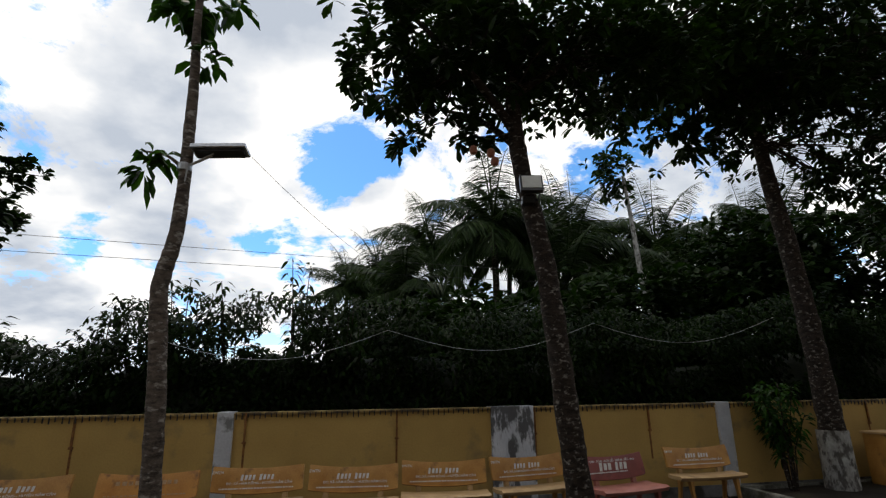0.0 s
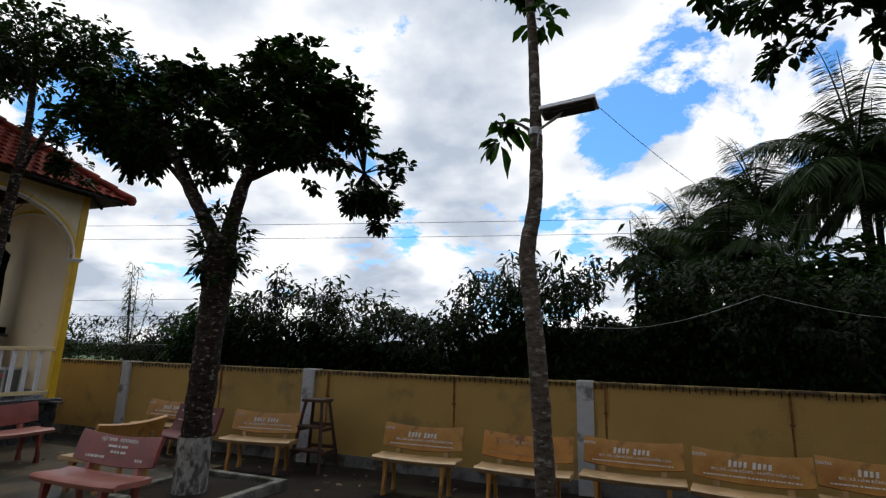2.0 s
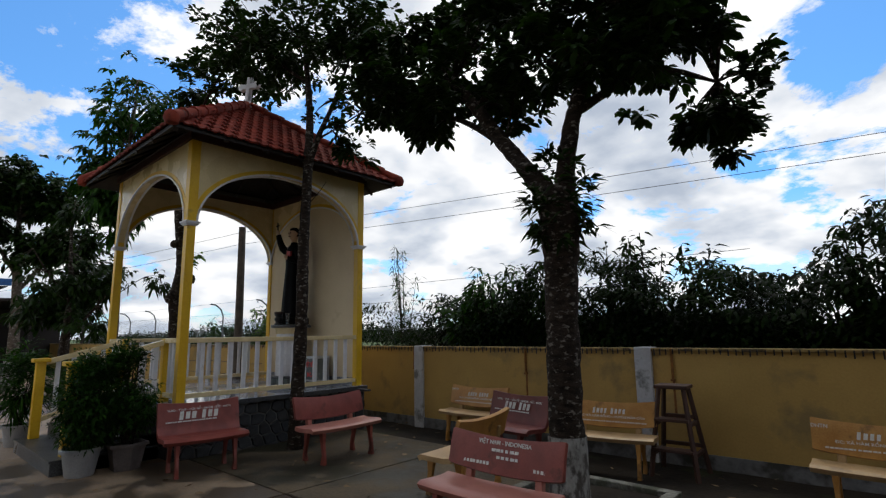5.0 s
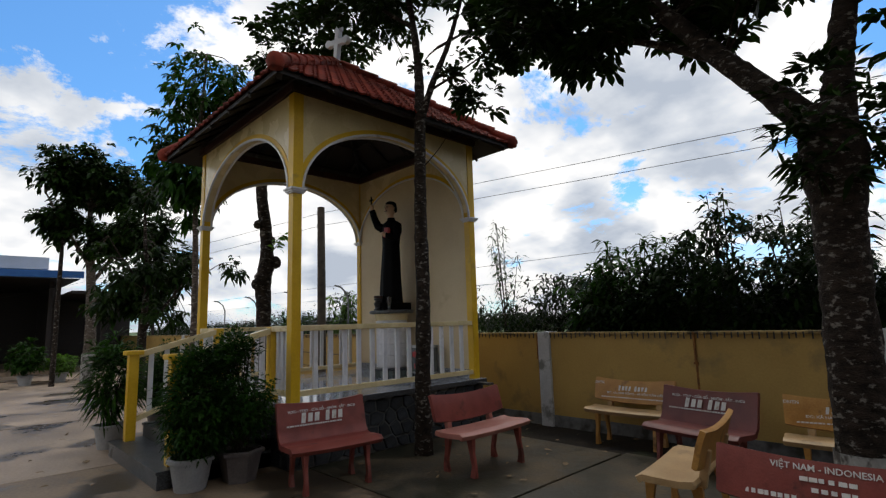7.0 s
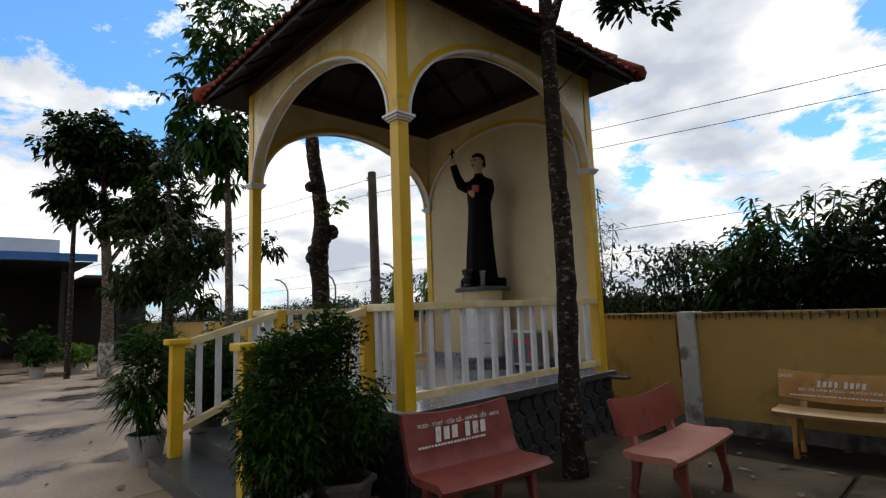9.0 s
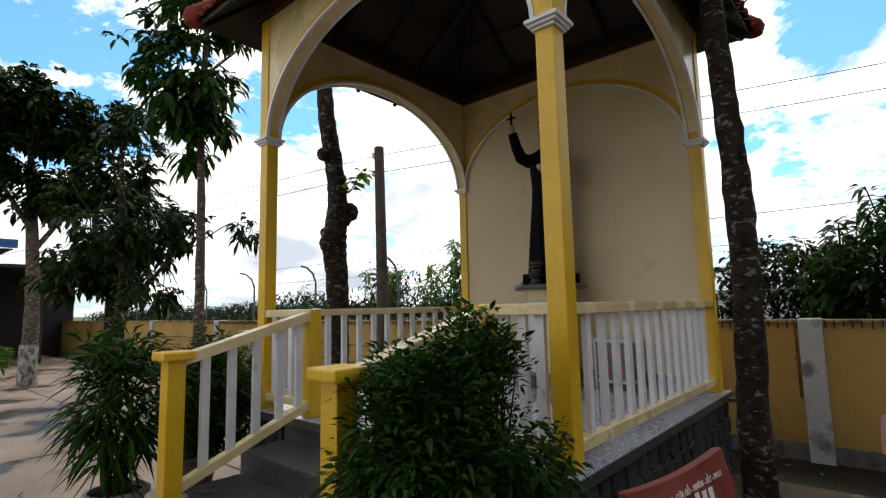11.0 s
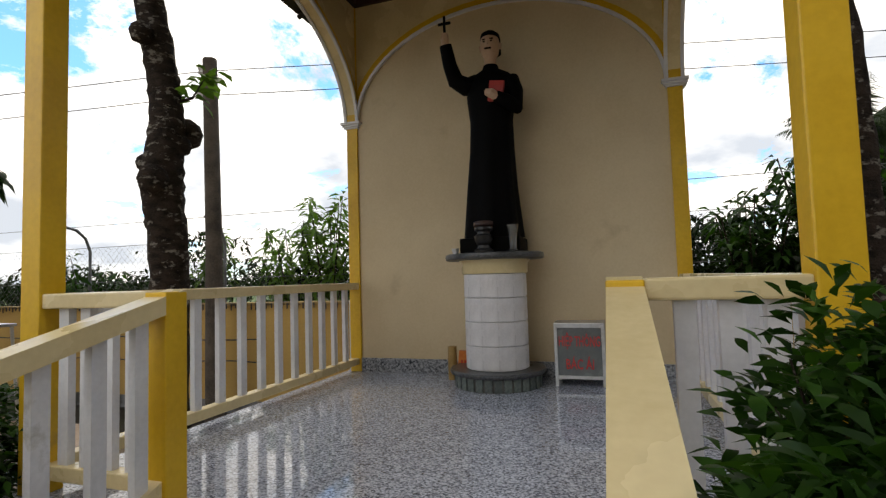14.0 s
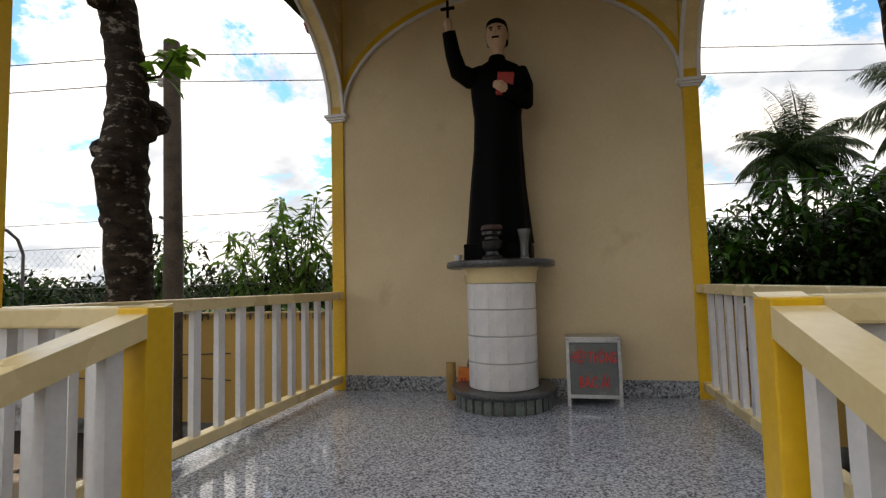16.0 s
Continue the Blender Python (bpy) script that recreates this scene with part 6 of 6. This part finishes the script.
def hedge():
    nr = np.random.default_rng(31)
    t = thing("hedge", "dense dark unkempt hedge behind the boundary wall", "hedge")
    # solid near-black shell that stands for the shade deep in the foliage
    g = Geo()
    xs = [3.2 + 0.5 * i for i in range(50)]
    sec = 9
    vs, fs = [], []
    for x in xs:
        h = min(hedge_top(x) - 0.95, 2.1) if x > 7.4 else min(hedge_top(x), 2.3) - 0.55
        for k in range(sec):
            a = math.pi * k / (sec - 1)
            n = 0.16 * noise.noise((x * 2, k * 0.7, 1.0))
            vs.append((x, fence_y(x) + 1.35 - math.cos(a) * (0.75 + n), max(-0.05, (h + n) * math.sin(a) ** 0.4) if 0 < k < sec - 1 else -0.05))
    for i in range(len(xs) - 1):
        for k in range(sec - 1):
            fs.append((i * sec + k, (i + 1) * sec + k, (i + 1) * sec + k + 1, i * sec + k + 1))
    part("inner_shade", g.add(vs, fs), THICKET, t, "near-black shell standing for the shade inside the hedge", smooth=True)
    n = 100000
    x = np.concatenate([nr.uniform(3.0, 28, int(n * 0.74)), nr.uniform(0.6, 3.0, int(n * 0.06)), nr.uniform(-24, 0.6, int(n * 0.2))])
    keep = np.ones(len(x), bool)
    h = np.array([hedge_top(v) for v in x])
    h = np.where(x < 0.6, h - 0.45, h)
    z = 0.8 + (h - 0.8) * nr.uniform(0, 1, len(x)) ** 0.72
    depth = np.abs(nr.normal(0, 0.34, len(x)))
    top = (z > h - 0.5)
    y = fence_y(x) + 0.42 + depth + np.where(top, nr.uniform(0, 1.3, len(x)), 0) + np.where(x < 2.5, 0.55, 0)
    # ragged gaps
    gap = np.array([noise.noise((a * 1.6, b * 1.9, 5.0)) for a, b in zip(x, z)])
    keep = (gap > -0.22) | (z < 1.6)
    keep &= ~((z > 2.6) & (gap < np.where(x > 7.4, -0.15, 0.05)))
    x, y, z = x[keep], y[keep], z[keep]
    base = np.stack([x, y, z], 1)
    way = np.stack([nr.normal(0, 0.7, len(x)), nr.normal(-0.5, 0.5, len(x)), nr.normal(-0.1, 0.5, len(x))], 1)
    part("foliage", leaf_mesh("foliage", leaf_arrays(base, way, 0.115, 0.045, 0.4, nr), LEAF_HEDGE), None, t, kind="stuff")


hedge()


def sprig_bush(at, height, spread, stems, seed, leaf=LEAF_HEDGE, label="tall thin bush with feathery shoots behind the wall", length=0.17, width=0.062, per=3):
    """A bush of several leaning stems with leaves set along them."""
    rng, nr = random.Random(seed), np.random.default_rng(seed)
    b = thing("bush", label, "bush", at)
    g, base, way = Geo(), [], []
    for _ in range(stems):
        a, r = rng.uniform(0, 6.28), rng.uniform(0.2, 1) * spread
        h = height * rng.uniform(0.65, 1.0)
        top = Vector((math.cos(a) * r, math.sin(a) * r, h))
        pts = [Vector((math.cos(a) * 0.05, math.sin(a) * 0.05, 0)), Vector((top.x * 0.35, top.y * 0.35, h * 0.55)), top]
        tip = top + Vector((math.cos(a) * 0.15, math.sin(a) * 0.15, -0.06))
        pts.append(tip)
        g.tube(pts, [0.018, 0.012, 0.006, 0.003], 4, caps=False)
        for k in range(20):
            f = 0.3 + 0.7 * k / 19
            q = pts[1].lerp(top, (f - 0.4) / 0.6) if f > 0.4 else pts[0].lerp(pts[1], f / 0.4)
            for _ in range(per):
                w = Vector((rng.gauss(0, 1), rng.gauss(0, 1), rng.gauss(0.1, 0.5)))
                base.append(q + w * 0.03); way.append(w)
    part("branchwork", g, BARK, b, kind="stuff")
    part("foliage", leaf_mesh("foliage", leaf_arrays(np.array(base), np.array(way), length, width, 0.5, nr, False), leaf), None, b, kind="stuff")


for k, (x, y, h, s, st) in enumerate(((4.2, 3.5, 3.65, 0.35, 7), (3.75, 3.5, 2.95, 0.4, 7), (5.0, 3.6, 2.95, 0.4, 7), (5.5, 3.6, 3.15, 0.3, 6), (6.1, 3.5, 2.85, 0.3, 6), (7.9, 3.3, 3.05, 0.35, 8), (8.9, 3.4, 3.45, 0.5, 11), (9.7, 3.4, 3.3, 0.5, 10), (10.6, 3.4, 3.62, 0.35, 9),
                                   (11.3, 3.3, 3.1, 0.5, 9), (12.2, 3.4, 3.1, 0.6, 9), (16.0, 3.5, 3.05, 0.8, 12))):
    sprig_bush((x, y, -0.06), h, s, st, 50 + k)
for k, (x, y, h, s, st) in enumerate(((-2.8, 3.2, 2.75, 0.5, 9), (-3.5, 3.5, 2.6, 0.6, 9), (-4.87, 3.1, 2.4, 0.7, 9), (-2.1, 3.26, 2.95, 0.4, 9), (-7.1, 3.1, 2.14, 0.6, 10), (3.0, 3.3, 2.75, 0.7, 22), (2.3, 3.3, 2.5, 0.6, 18))):
    sprig_bush((x, y, -0.06), h, s, st, 80 + k, LEAF_LIGHT if k < 4 else LEAF_SHRUB, "light green leafy shrub behind the wall", 0.19, 0.06, 4)
sprig_bush((0.28, 3.6, -0.06), 3.4, 0.4, 7, 95, LEAF_SHRUB, "wispy bamboo-like shrub behind the wall", 0.15, 0.024, 4)


def palm(at, height, reach, fronds, seed, lean=0.0, group="palms beyond the hedge"):
    rng, nr = random.Random(seed), np.random.default_rng(seed)
    p = thing("coconut_palm", "tall coconut palm with drooping feather fronds", "palm", at, 0, group)
    pts = [(0, 0, 0, 0.2), (lean * 0.3, 0, height * 0.35, 0.15), (lean * 0.7, 0, height * 0.7, 0.13), (lean, 0, height, 0.12)]
    part("trunk", trunk_geo(pts, rng, 10, 0.05), BARK, p, smooth=True)
    stems, base, way, wide = Geo(), [], [], []
    for k in range(fronds):
        a = 2.4 * k + rng.uniform(-0.3, 0.3)
        up = -0.75 + 2.1 * ((k * 0.4142) % 1) + rng.uniform(-0.1, 0.1)
        L = reach * rng.uniform(0.64, 0.88)
        prev = Vector((lean, 0, height))
        d = Vector((math.cos(a) * math.cos(up), math.sin(a) * math.cos(up), math.sin(up)))
        line = [prev.copy()]
        for s in range(14):
            d.z -= 0.024 + 0.0105 * s
            d.normalize()
            prev = prev + d * (L / 14)
            line.append(prev.copy())
        stems.tube(line, [0.05 * (1 - i / 16) for i in range(15)], 4, caps=False)
        for i in range(1, 15):
            dd = (line[i] - line[i - 1]).normalized()
            side = dd.cross(Vector((0, 0, 1)))
            side = side.normalized() if side.length > 1e-3 else Vector((1, 0, 0))
            for j in range(7):
                q = line[i - 1].lerp(line[i], j / 7)
                f = (i + j / 7) / 15
                ll = 0.95 * math.sin(math.pi * min(1, 0.18 + 0.8 * f)) * reach / 4.5
                for s in (-1, 1):
                    w = side * s * 0.8 + dd * 0.6 + Vector((0, 0, -0.38 + rng.uniform(-0.25, 0.15)))
                    base.append(q); way.append(w.normalized() * ll)
    part("frond_ribs", stems, PALM, p, kind="stuff")
    W = np.array(way)
    ln = np.linalg.norm(W, axis=1, keepdims=True)
    v = leaf_arrays(np.array(base), W, 1.0, 0.075, 0.35, nr, False).reshape(-1, 6, 3)
    b0 = v[:, :1, :]
    mid = b0 + (v - b0) * np.maximum(ln, 0.15)[:, None, :]
    part("fronds", leaf_mesh("fronds", mid.reshape(-1, 3), PALM), None, p, kind="stuff")
    nuts = Geo()
    for k in range(7):
        a = k * 0.9
        nuts.lathe([(0.02, -0.14), (0.1, -0.07), (0.12, 0.0), (0.09, 0.09), (0.02, 0.13)], 8, Matrix.Translation((lean + 0.28 * math.cos(a), 0.28 * math.sin(a), height - 0.25)))
    part("coconut_bunch", nuts, LEAF_SHRUB, p, smooth=True)


for k, (x, y, h, r) in enumerate(((16.8, 13.3, 7.8, 4.4), (10.9, 25.5, 7.6, 3.6), (14.3, 17.8, 6.0, 4.4), (20.6, 14.4, 7.3, 4.4), (24.6, 15.4, 7.7, 4.6), (30.0, 13.3, 7.9, 4.6), (15.6, 21, 8.9, 4.8), (19.3, 20.3, 9.2, 4.8), (24.0, 11.7, 5.2, 4.2), (27.3, 12.5, 6.4, 4.6), (18.7, 12.2, 5.1, 4.2), (21.8, 17.5, 8.7, 4.8), (13.4, 28.8, 8.7, 4.8), (-9.0, 40, 3.6, 3.5), (2.5, 34, 3.0, 3.2))):
    palm((x, y, -0.06), h, r, 26, 100 + k, lean=0.5 * math.sin(k * 2.1))


def far_woods():
    """Low dark growth beyond the palms and along the fields' edge."""
    nr = np.random.default_rng(77)
    n = 26000
    x = np.concatenate([nr.uniform(11, 44, n // 2), nr.uniform(-120, 40, n // 2)])
    y = np.concatenate([nr.uniform(14, 24, n // 2), nr.uniform(60, 70, n // 2)])
    near = np.arange(len(x)) < n // 2
    h = np.array([noise.noise((a * 0.35, b * 0.2, 3.0)) for a, b in zip(x, y)])
    z = np.where(near, nr.uniform(0, 1, len(x)) * (4.4 + 2.0 * h), nr.uniform(0, 1, len(x)) * (2.4 + 1.6 * h))
    base = np.stack([x, y, z], 1)
    way = nr.normal(0, 1, (len(x), 3))
    t = thing("far_woods", "low dark green growth far behind the wall", "trees", kind="stuff")
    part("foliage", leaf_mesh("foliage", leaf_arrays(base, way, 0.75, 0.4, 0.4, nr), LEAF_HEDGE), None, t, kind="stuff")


far_woods()


# ---------------------------------------------------------------- shed and far roofs
def shed():
    s = thing("shed", "open dark shed with a blue sheet-metal roof", "shed", (-16.64, -1.1, 0))
    part("floor", Geo().box((-9, -12, -0.05), (-1.2, 0.2, 0.14), 0.01), CONCRETE, s)
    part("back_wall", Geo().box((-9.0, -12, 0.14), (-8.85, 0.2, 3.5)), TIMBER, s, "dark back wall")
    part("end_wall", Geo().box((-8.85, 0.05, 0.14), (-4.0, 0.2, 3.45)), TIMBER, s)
    g = Geo()
    vs, fs = [], []
    N = 120
    for i in range(N + 1):
        y = -12.4 + 12.9 * i / N
        z = 0.02 * math.sin(i * math.pi / 2)
        vs += [(0.0, y, 3.74 + z), (-9.2, y, 4.2 + z)]
    for i in range(N):
        fs.append((i * 2, i * 2 + 2, i * 2 + 3, i * 2 + 1))
    part("roof_sheet", g.add(vs, fs), BLUE_TIN, s)
    part("fascia", Geo().box((-0.02, -12.4, 3.5), (0.02, 0.5, 3.76)), BLUE_TIN, s, "blue corrugated fascia")
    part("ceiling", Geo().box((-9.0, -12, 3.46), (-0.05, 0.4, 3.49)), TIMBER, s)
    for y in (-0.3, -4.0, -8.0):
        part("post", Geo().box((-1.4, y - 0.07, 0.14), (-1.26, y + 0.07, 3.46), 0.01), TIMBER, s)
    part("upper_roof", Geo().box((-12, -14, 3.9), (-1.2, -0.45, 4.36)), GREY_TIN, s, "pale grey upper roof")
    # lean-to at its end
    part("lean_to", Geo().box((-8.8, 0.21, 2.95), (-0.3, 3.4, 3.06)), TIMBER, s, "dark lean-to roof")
    # added sheet: shuts out the bright sky so the lean-to's depth reads as shade
    part("lean_to_dark_sheet", Geo().box((-6.0, 0.21, -0.05), (-5.9, 3.4, 2.95)), TIMBER, s, "added dark sheet standing for the shade under the lean-to")
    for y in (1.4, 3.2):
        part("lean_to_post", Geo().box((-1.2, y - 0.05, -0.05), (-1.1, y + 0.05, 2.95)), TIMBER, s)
    f = thing("far_house", "low far house with a pale roof beyond the hedge", "house", (-1.0, 30, -0.06))
    part("wall", Geo().box((-4, 0, 0), (4, 4, 2.3)), GREY_TIN, f)
    part("roof", Geo().add([(-4.4, -0.6, 2.2), (4.4, -0.6, 2.2), (4.4, 4.6, 2.2), (-4.4, 4.6, 2.2), (-4.4, 2, 3.3), (4.4, 2, 3.3)], [(0, 1, 5, 4), (2, 3, 4, 5), (0, 4, 3), (1, 2, 5), (3, 2, 1, 0)]), GREY_TIN, f)


shed()


# ---------------------------------------------------------------- potted plants and beds
def pot(parent, r, h, mat, seg=24, phase=0.0):
    part("pot", Geo().lathe([(r * 0.68, 0), (r * 0.70, 0.01), (r * 0.92, h * 0.86), (r * 1.06, h * 0.87), (r * 1.06, h * 0.97), (r, h), (r * 0.9, h), (r * 0.86, h * 0.88)], seg, phase=phase), mat, parent, smooth=seg > 8)
    part("potting_soil", Geo().lathe([(r * 0.85, h * 0.84), (r * 0.84, h * 0.9)], seg, phase=phase), SOIL, parent)


def potted_shrub(at, r, h, mat, label, foliage, n, seed, leaf, length, width, per, droop=0.4, seg=24, lift=0.3):
    t = thing("potted_shrub", label, "potted plant", at)
    pot(t, r, h, mat, seg)
    rng, nr = random.Random(seed), np.random.default_rng(seed)
    P = []
    g = Geo()
    for centre, radii, share in foliage:
        p, _ = cloud_points(int(n * share), centre, radii, nr, 0.45)
        P.append(p)
    P = np.concatenate(P)
    P[:, 2] = np.maximum(P[:, 2], h * 0.9)
    for i in range(0, len(P), 9):
        q = Vector(P[i])
        g.tube([(rng.uniform(-0.05, 0.05), rng.uniform(-0.05, 0.05), h * 0.85), (q.x * 0.45, q.y * 0.45, h + (q.z - h) * 0.6), q], [0.009, 0.006, 0.002], 4, caps=False)
    part("branchwork", g, BARK, t, kind="stuff")
    c = np.array([0, 0, P[:, 2].mean()])
    out = P - c
    out /= np.maximum(np.linalg.norm(out, axis=1, keepdims=True), 1e-6)
    part("foliage", leaf_mesh("foliage", whorls(P, per, length, width, droop, nr, lift=lift, outward=out, blunt=False), leaf), None, t, kind="stuff")
    return t


potted_shrub((1.26, -2.36, 0.0), 0.2, 0.3, POT, "large bushy green shrub in a white round pot by the steps", [((0.0, 0.05, 0.8), (0.36, 0.34, 0.42), 0.55), ((-0.04, 0.1, 1.12), (0.28, 0.28, 0.2), 0.25), ((0.02, 0.05, 0.5), (0.34, 0.32, 0.24), 0.2)], 1350, 61, LEAF_SHRUB, 0.07, 0.021, 8, 0.4)
potted_shrub((1.34, -1.93, 0.0), 0.22, 0.3, POT_CLAY, "bushy shrub in a six-sided grey pot", [((0.02, 0.0, 0.72), (0.36, 0.32, 0.36), 0.6), ((-0.06, -0.05, 1.2), (0.22, 0.22, 0.24), 0.4)], 700, 62, LEAF_SHRUB, 0.065, 0.022, 8, 0.35, seg=6)
potted_shrub((-1.42, -2.5, 0.0), 0.19, 0.3, POT, "slender-leaved plant in a white round pot by the steps", [((0, 0, 0.9), (0.29, 0.29, 0.5), 1.0)], 150, 63, LEAF_SHRUB, 0.24, 0.03, 9, 0.6, lift=0.6)
potted_shrub((-1.95, -1.75, 0.0), 0.2, 0.28, POT_CLAY, "clipped dense dark shrub behind the stair rail", [((0.1, 0.1, 0.78), (0.45, 0.45, 0.52), 1.0)], 950, 64, LEAF_SHRUB, 0.07, 0.03, 8)
potted_shrub((-12.94, -2.41, 0.0), 0.2, 0.3, POT, "bushy plant in a white pot before the shed", [((0, 0, 0.8), (0.45, 0.45, 0.5), 1.0)], 120, 67, LEAF_SHRUB, 0.18, 0.07, 8)
potted_shrub((-14.2, -3.58, 0.0), 0.25, 0.3, POT, "tall leafy plant in a white pot before the shed", [((0, 0, 1.2), (0.5, 0.5, 0.9), 1.0)], 190, 68, LEAF_SHRUB, 0.2, 0.08, 8)
potted_shrub((-13.26, -1.54, 0.0), 0.2, 0.3, POT, "yellowish leafy plant in a white pot before the shed", [((0, 0, 0.55), (0.4, 0.4, 0.3), 1.0)], 100, 69, LEAF_LIGHT, 0.15, 0.06, 8)
sprig_bush((17.75, 2.05, 0.06), 1.5, 0.42, 14, 97, LEAF_SHRUB, "leafy bush in the kerbed bed by the leaning tree", 0.12, 0.05, 4)
sprig_bush((19.9, 1.6, 0.06), 1.1, 0.35, 9, 98, LEAF_SHRUB, "small leafy bush in the kerbed bed", 0.13, 0.05, 4)


def tree_beds():
    def bed(x0, x1, y0, y1, label, h=0.14):
        t = thing("kerbed_bed", label, "planter", (x0, y0, -0.05))
        w, d = x1 - x0, y1 - y0
        for lo, hi in (((0, 0, 0), (w, 0.1, h)), ((0, d - 0.1, 0), (w, d, h)), ((0, 0.1, 0), (0.1, d - 0.1, h)), ((w - 0.1, 0.1, 0), (w, d - 0.1, h))):
            part("kerb", Geo().box(lo, hi, 0.012), KERB, t)
        part("bed_soil", rough_sheet(0.1, w - 0.1, 0.1, d - 0.1, 0.12, 0.03, h - 0.05, x0), SOIL, t, smooth=True)
    bed(5.36, 6.64, -0.52, 0.88, "low whitewashed kerb round the thick tree's bed", 0.13)
    bed(17.0, 20.6, 0.6, 2.3, "low kerb round the leaning tree's bed", 0.18)


tree_beds()

b = thing("blue_barrel", "tall dark blue plastic barrel by the wall", "barrel", (20.6, 2.05, -0.04))
part("drum", Geo().lathe([(0.28, 0), (0.3, 0.03), (0.3, 0.3), (0.315, 0.33), (0.3, 0.36), (0.3, 0.66), (0.315, 0.69), (0.3, 0.72), (0.29, 1.1), (0.26, 1.14)], 22), BLUE_PLASTIC, b, smooth=True)
part("lid", Geo().lathe([(0.27, 1.14), (0.27, 1.17), (0.25, 1.18)], 22), BLUE_PLASTIC, b)
c = thing("tan_box", "tan wooden box beside the blue barrel", "box", (19.5, 2.0, 0.0), 10)
part("carcass", Geo().box((-0.25, -0.2, 0), (0.25, 0.2, 0.8), 0.01), BENCH_WOOD, c)
part("box_lid", Geo().box((-0.27, -0.22, 0.8), (0.27, 0.22, 0.83), 0.006), SEAT_WOOD, c)

st = thing("iron_stand", "small grey metal stand in the yard", "stand", (-4.87, 0.39, -0.04))
for sx in (-1, 1):
    for sy in (-1, 1):
        part("stand_leg", Geo().tube([(sx * 0.2, sy * 0.2, 0), (sx * 0.14, sy * 0.14, 1.2)], 0.015, 6), STEEL, st)
part("stand_top", Geo().box((-0.17, -0.17, 1.2), (0.17, 0.17, 1.23), 0.005), STEEL, st)

sd = thing("stone_ledge", "dark stone ledge jutting from the plinth's corner", "ledge", (1.66, 1.36, 0.60))
part("ledge_slab", Geo().box((-0.14, -0.04, 0), (0.10, 0.06, 0.03), 0.006), GRANITE, sd)

# ---------------------------------------------------------------- fallen leaves
def litter():
    nr = np.random.default_rng(9)
    n = 480
    x, y = nr.uniform(-3, 17, n), nr.uniform(-3.5, 2.2, n)
    ok = ~((abs(x) < 1.75) & (y > -2.6) & (y < 1.7))
    x, y = x[ok], y[ok]
    base = np.stack([x, y, np.full(len(x), 0.012)], 1)
    a = nr.uniform(0, 6.28, len(x))
    way = np.stack([np.cos(a), np.sin(a), np.full(len(x), 0.06)], 1)
    t = thing("fallen_leaves", "dry brown leaves scattered on the ground", "leaves", kind="stuff")
    part("leaf_litter", leaf_mesh("leaf_litter", leaf_arrays(base, way, 0.09, 0.04, 0.0, nr), DRY), None, t, kind="stuff")


litter()


# ---------------------------------------------------------------- pieces of pavement and plinth
def pavement():
    pv = thing("pavement", "damp concrete yard in cast slabs", "pavement", kind="structure")
    rng = random.Random(8)
    xs = [-24, -20, -16, -12, -8.2, -4.3, -0.4, 3.65, 7.6, 11.6, 15.6, 19.6, 23.6]
    ys = [-13.5, -10.5, -7.2, -3.95, -1.25, 1.35]
    for i in range(len(xs) - 1):
        for j in range(len(ys) - 1):
            x0, x1, y0, y1 = xs[i] + 0.012, xs[i + 1] - 0.012, ys[j] + 0.012, ys[j + 1] - 0.012
            if j == 4 and xs[i] > 3:
                continue
            if j == 4 and xs[i] < -1 and xs[i] > -5:
                y1 = 0.9
            z = rng.uniform(-0.004, 0.004)
            # light is in the colour: western slabs lit, those nearer the trees shaded
            part("concrete_slab", Geo().box((x0, y0, -0.12), (x1, y1, z), 0.012), MOSSY_SHADED if j == 4 and -1 < xs[i] < 8 else CONCRETE_PALE if xs[i] < -1 else CONCRETE, pv)
    part("concrete_slab", Geo().box((3.67, -1.23, -0.12), (5.2, 1.4, 0.0), 0.012), MOSSY_SHADED, pv)


pavement()


def plinth_stones():
    """Split stones of uneven outline, set close together."""
    rng = random.Random(21)
    W, H = 0.185, 0.15
    for side, (a, b) in ((1, (-1.47, 1.52)), (0, (1.02, 1.47)), (0, (-1.47, -1.02)), (3, (-1.47, 1.47))):
        m = pose(0, 0, 0, 0, 0, 90 * side) @ Matrix.Translation((0, -1.47, 0))
        corner = {}

        def at(i, j):
            # i counts half stones along the face, j the bed joints
            if (i, j) not in corner:
                lift = 0.022 if (i + j) % 2 else -0.022
                x = a + i * W / 2 + rng.uniform(-0.032, 0.032)
                z = j * H + lift + rng.uniform(-0.022, 0.022)
                corner[i, j] = (min(max(x, a), b), min(max(z, 0.0), 0.608))
            return corner[i, j]

        for row in range(4):
            for i in range(row % 2 - 1, int((b - a) / W * 2) + 1, 2):
                ring = [at(i, row), at(i + 1, row), at(i + 2, row), at(i + 2, row + 1), at(i + 1, row + 1), at(i, row + 1)]
                xs = [p[0] for p in ring]
                if max(xs) - min(xs) < 0.06:
                    continue
                cx, cz = sum(xs) / 6, sum(p[1] for p in ring) / 6
                k, f, deep = 0.93, 0.80, rng.uniform(0.014, 0.026)
                vs = [((x - cx) * k, 0.0, (z - cz) * k) for x, z in ring] + [((x - cx) * f, -deep + rng.uniform(-0.004, 0.004), (z - cz) * f) for x, z in ring]
                fs = [(q, (q + 1) % 6, 6 + (q + 1) % 6, 6 + q) for q in range(6)] + [tuple(range(6, 12))]
                part("stone", Geo().add(vs, fs), STONE, plinth, m=m @ Matrix.Translation((cx, 0, cz)))


plinth_stones()
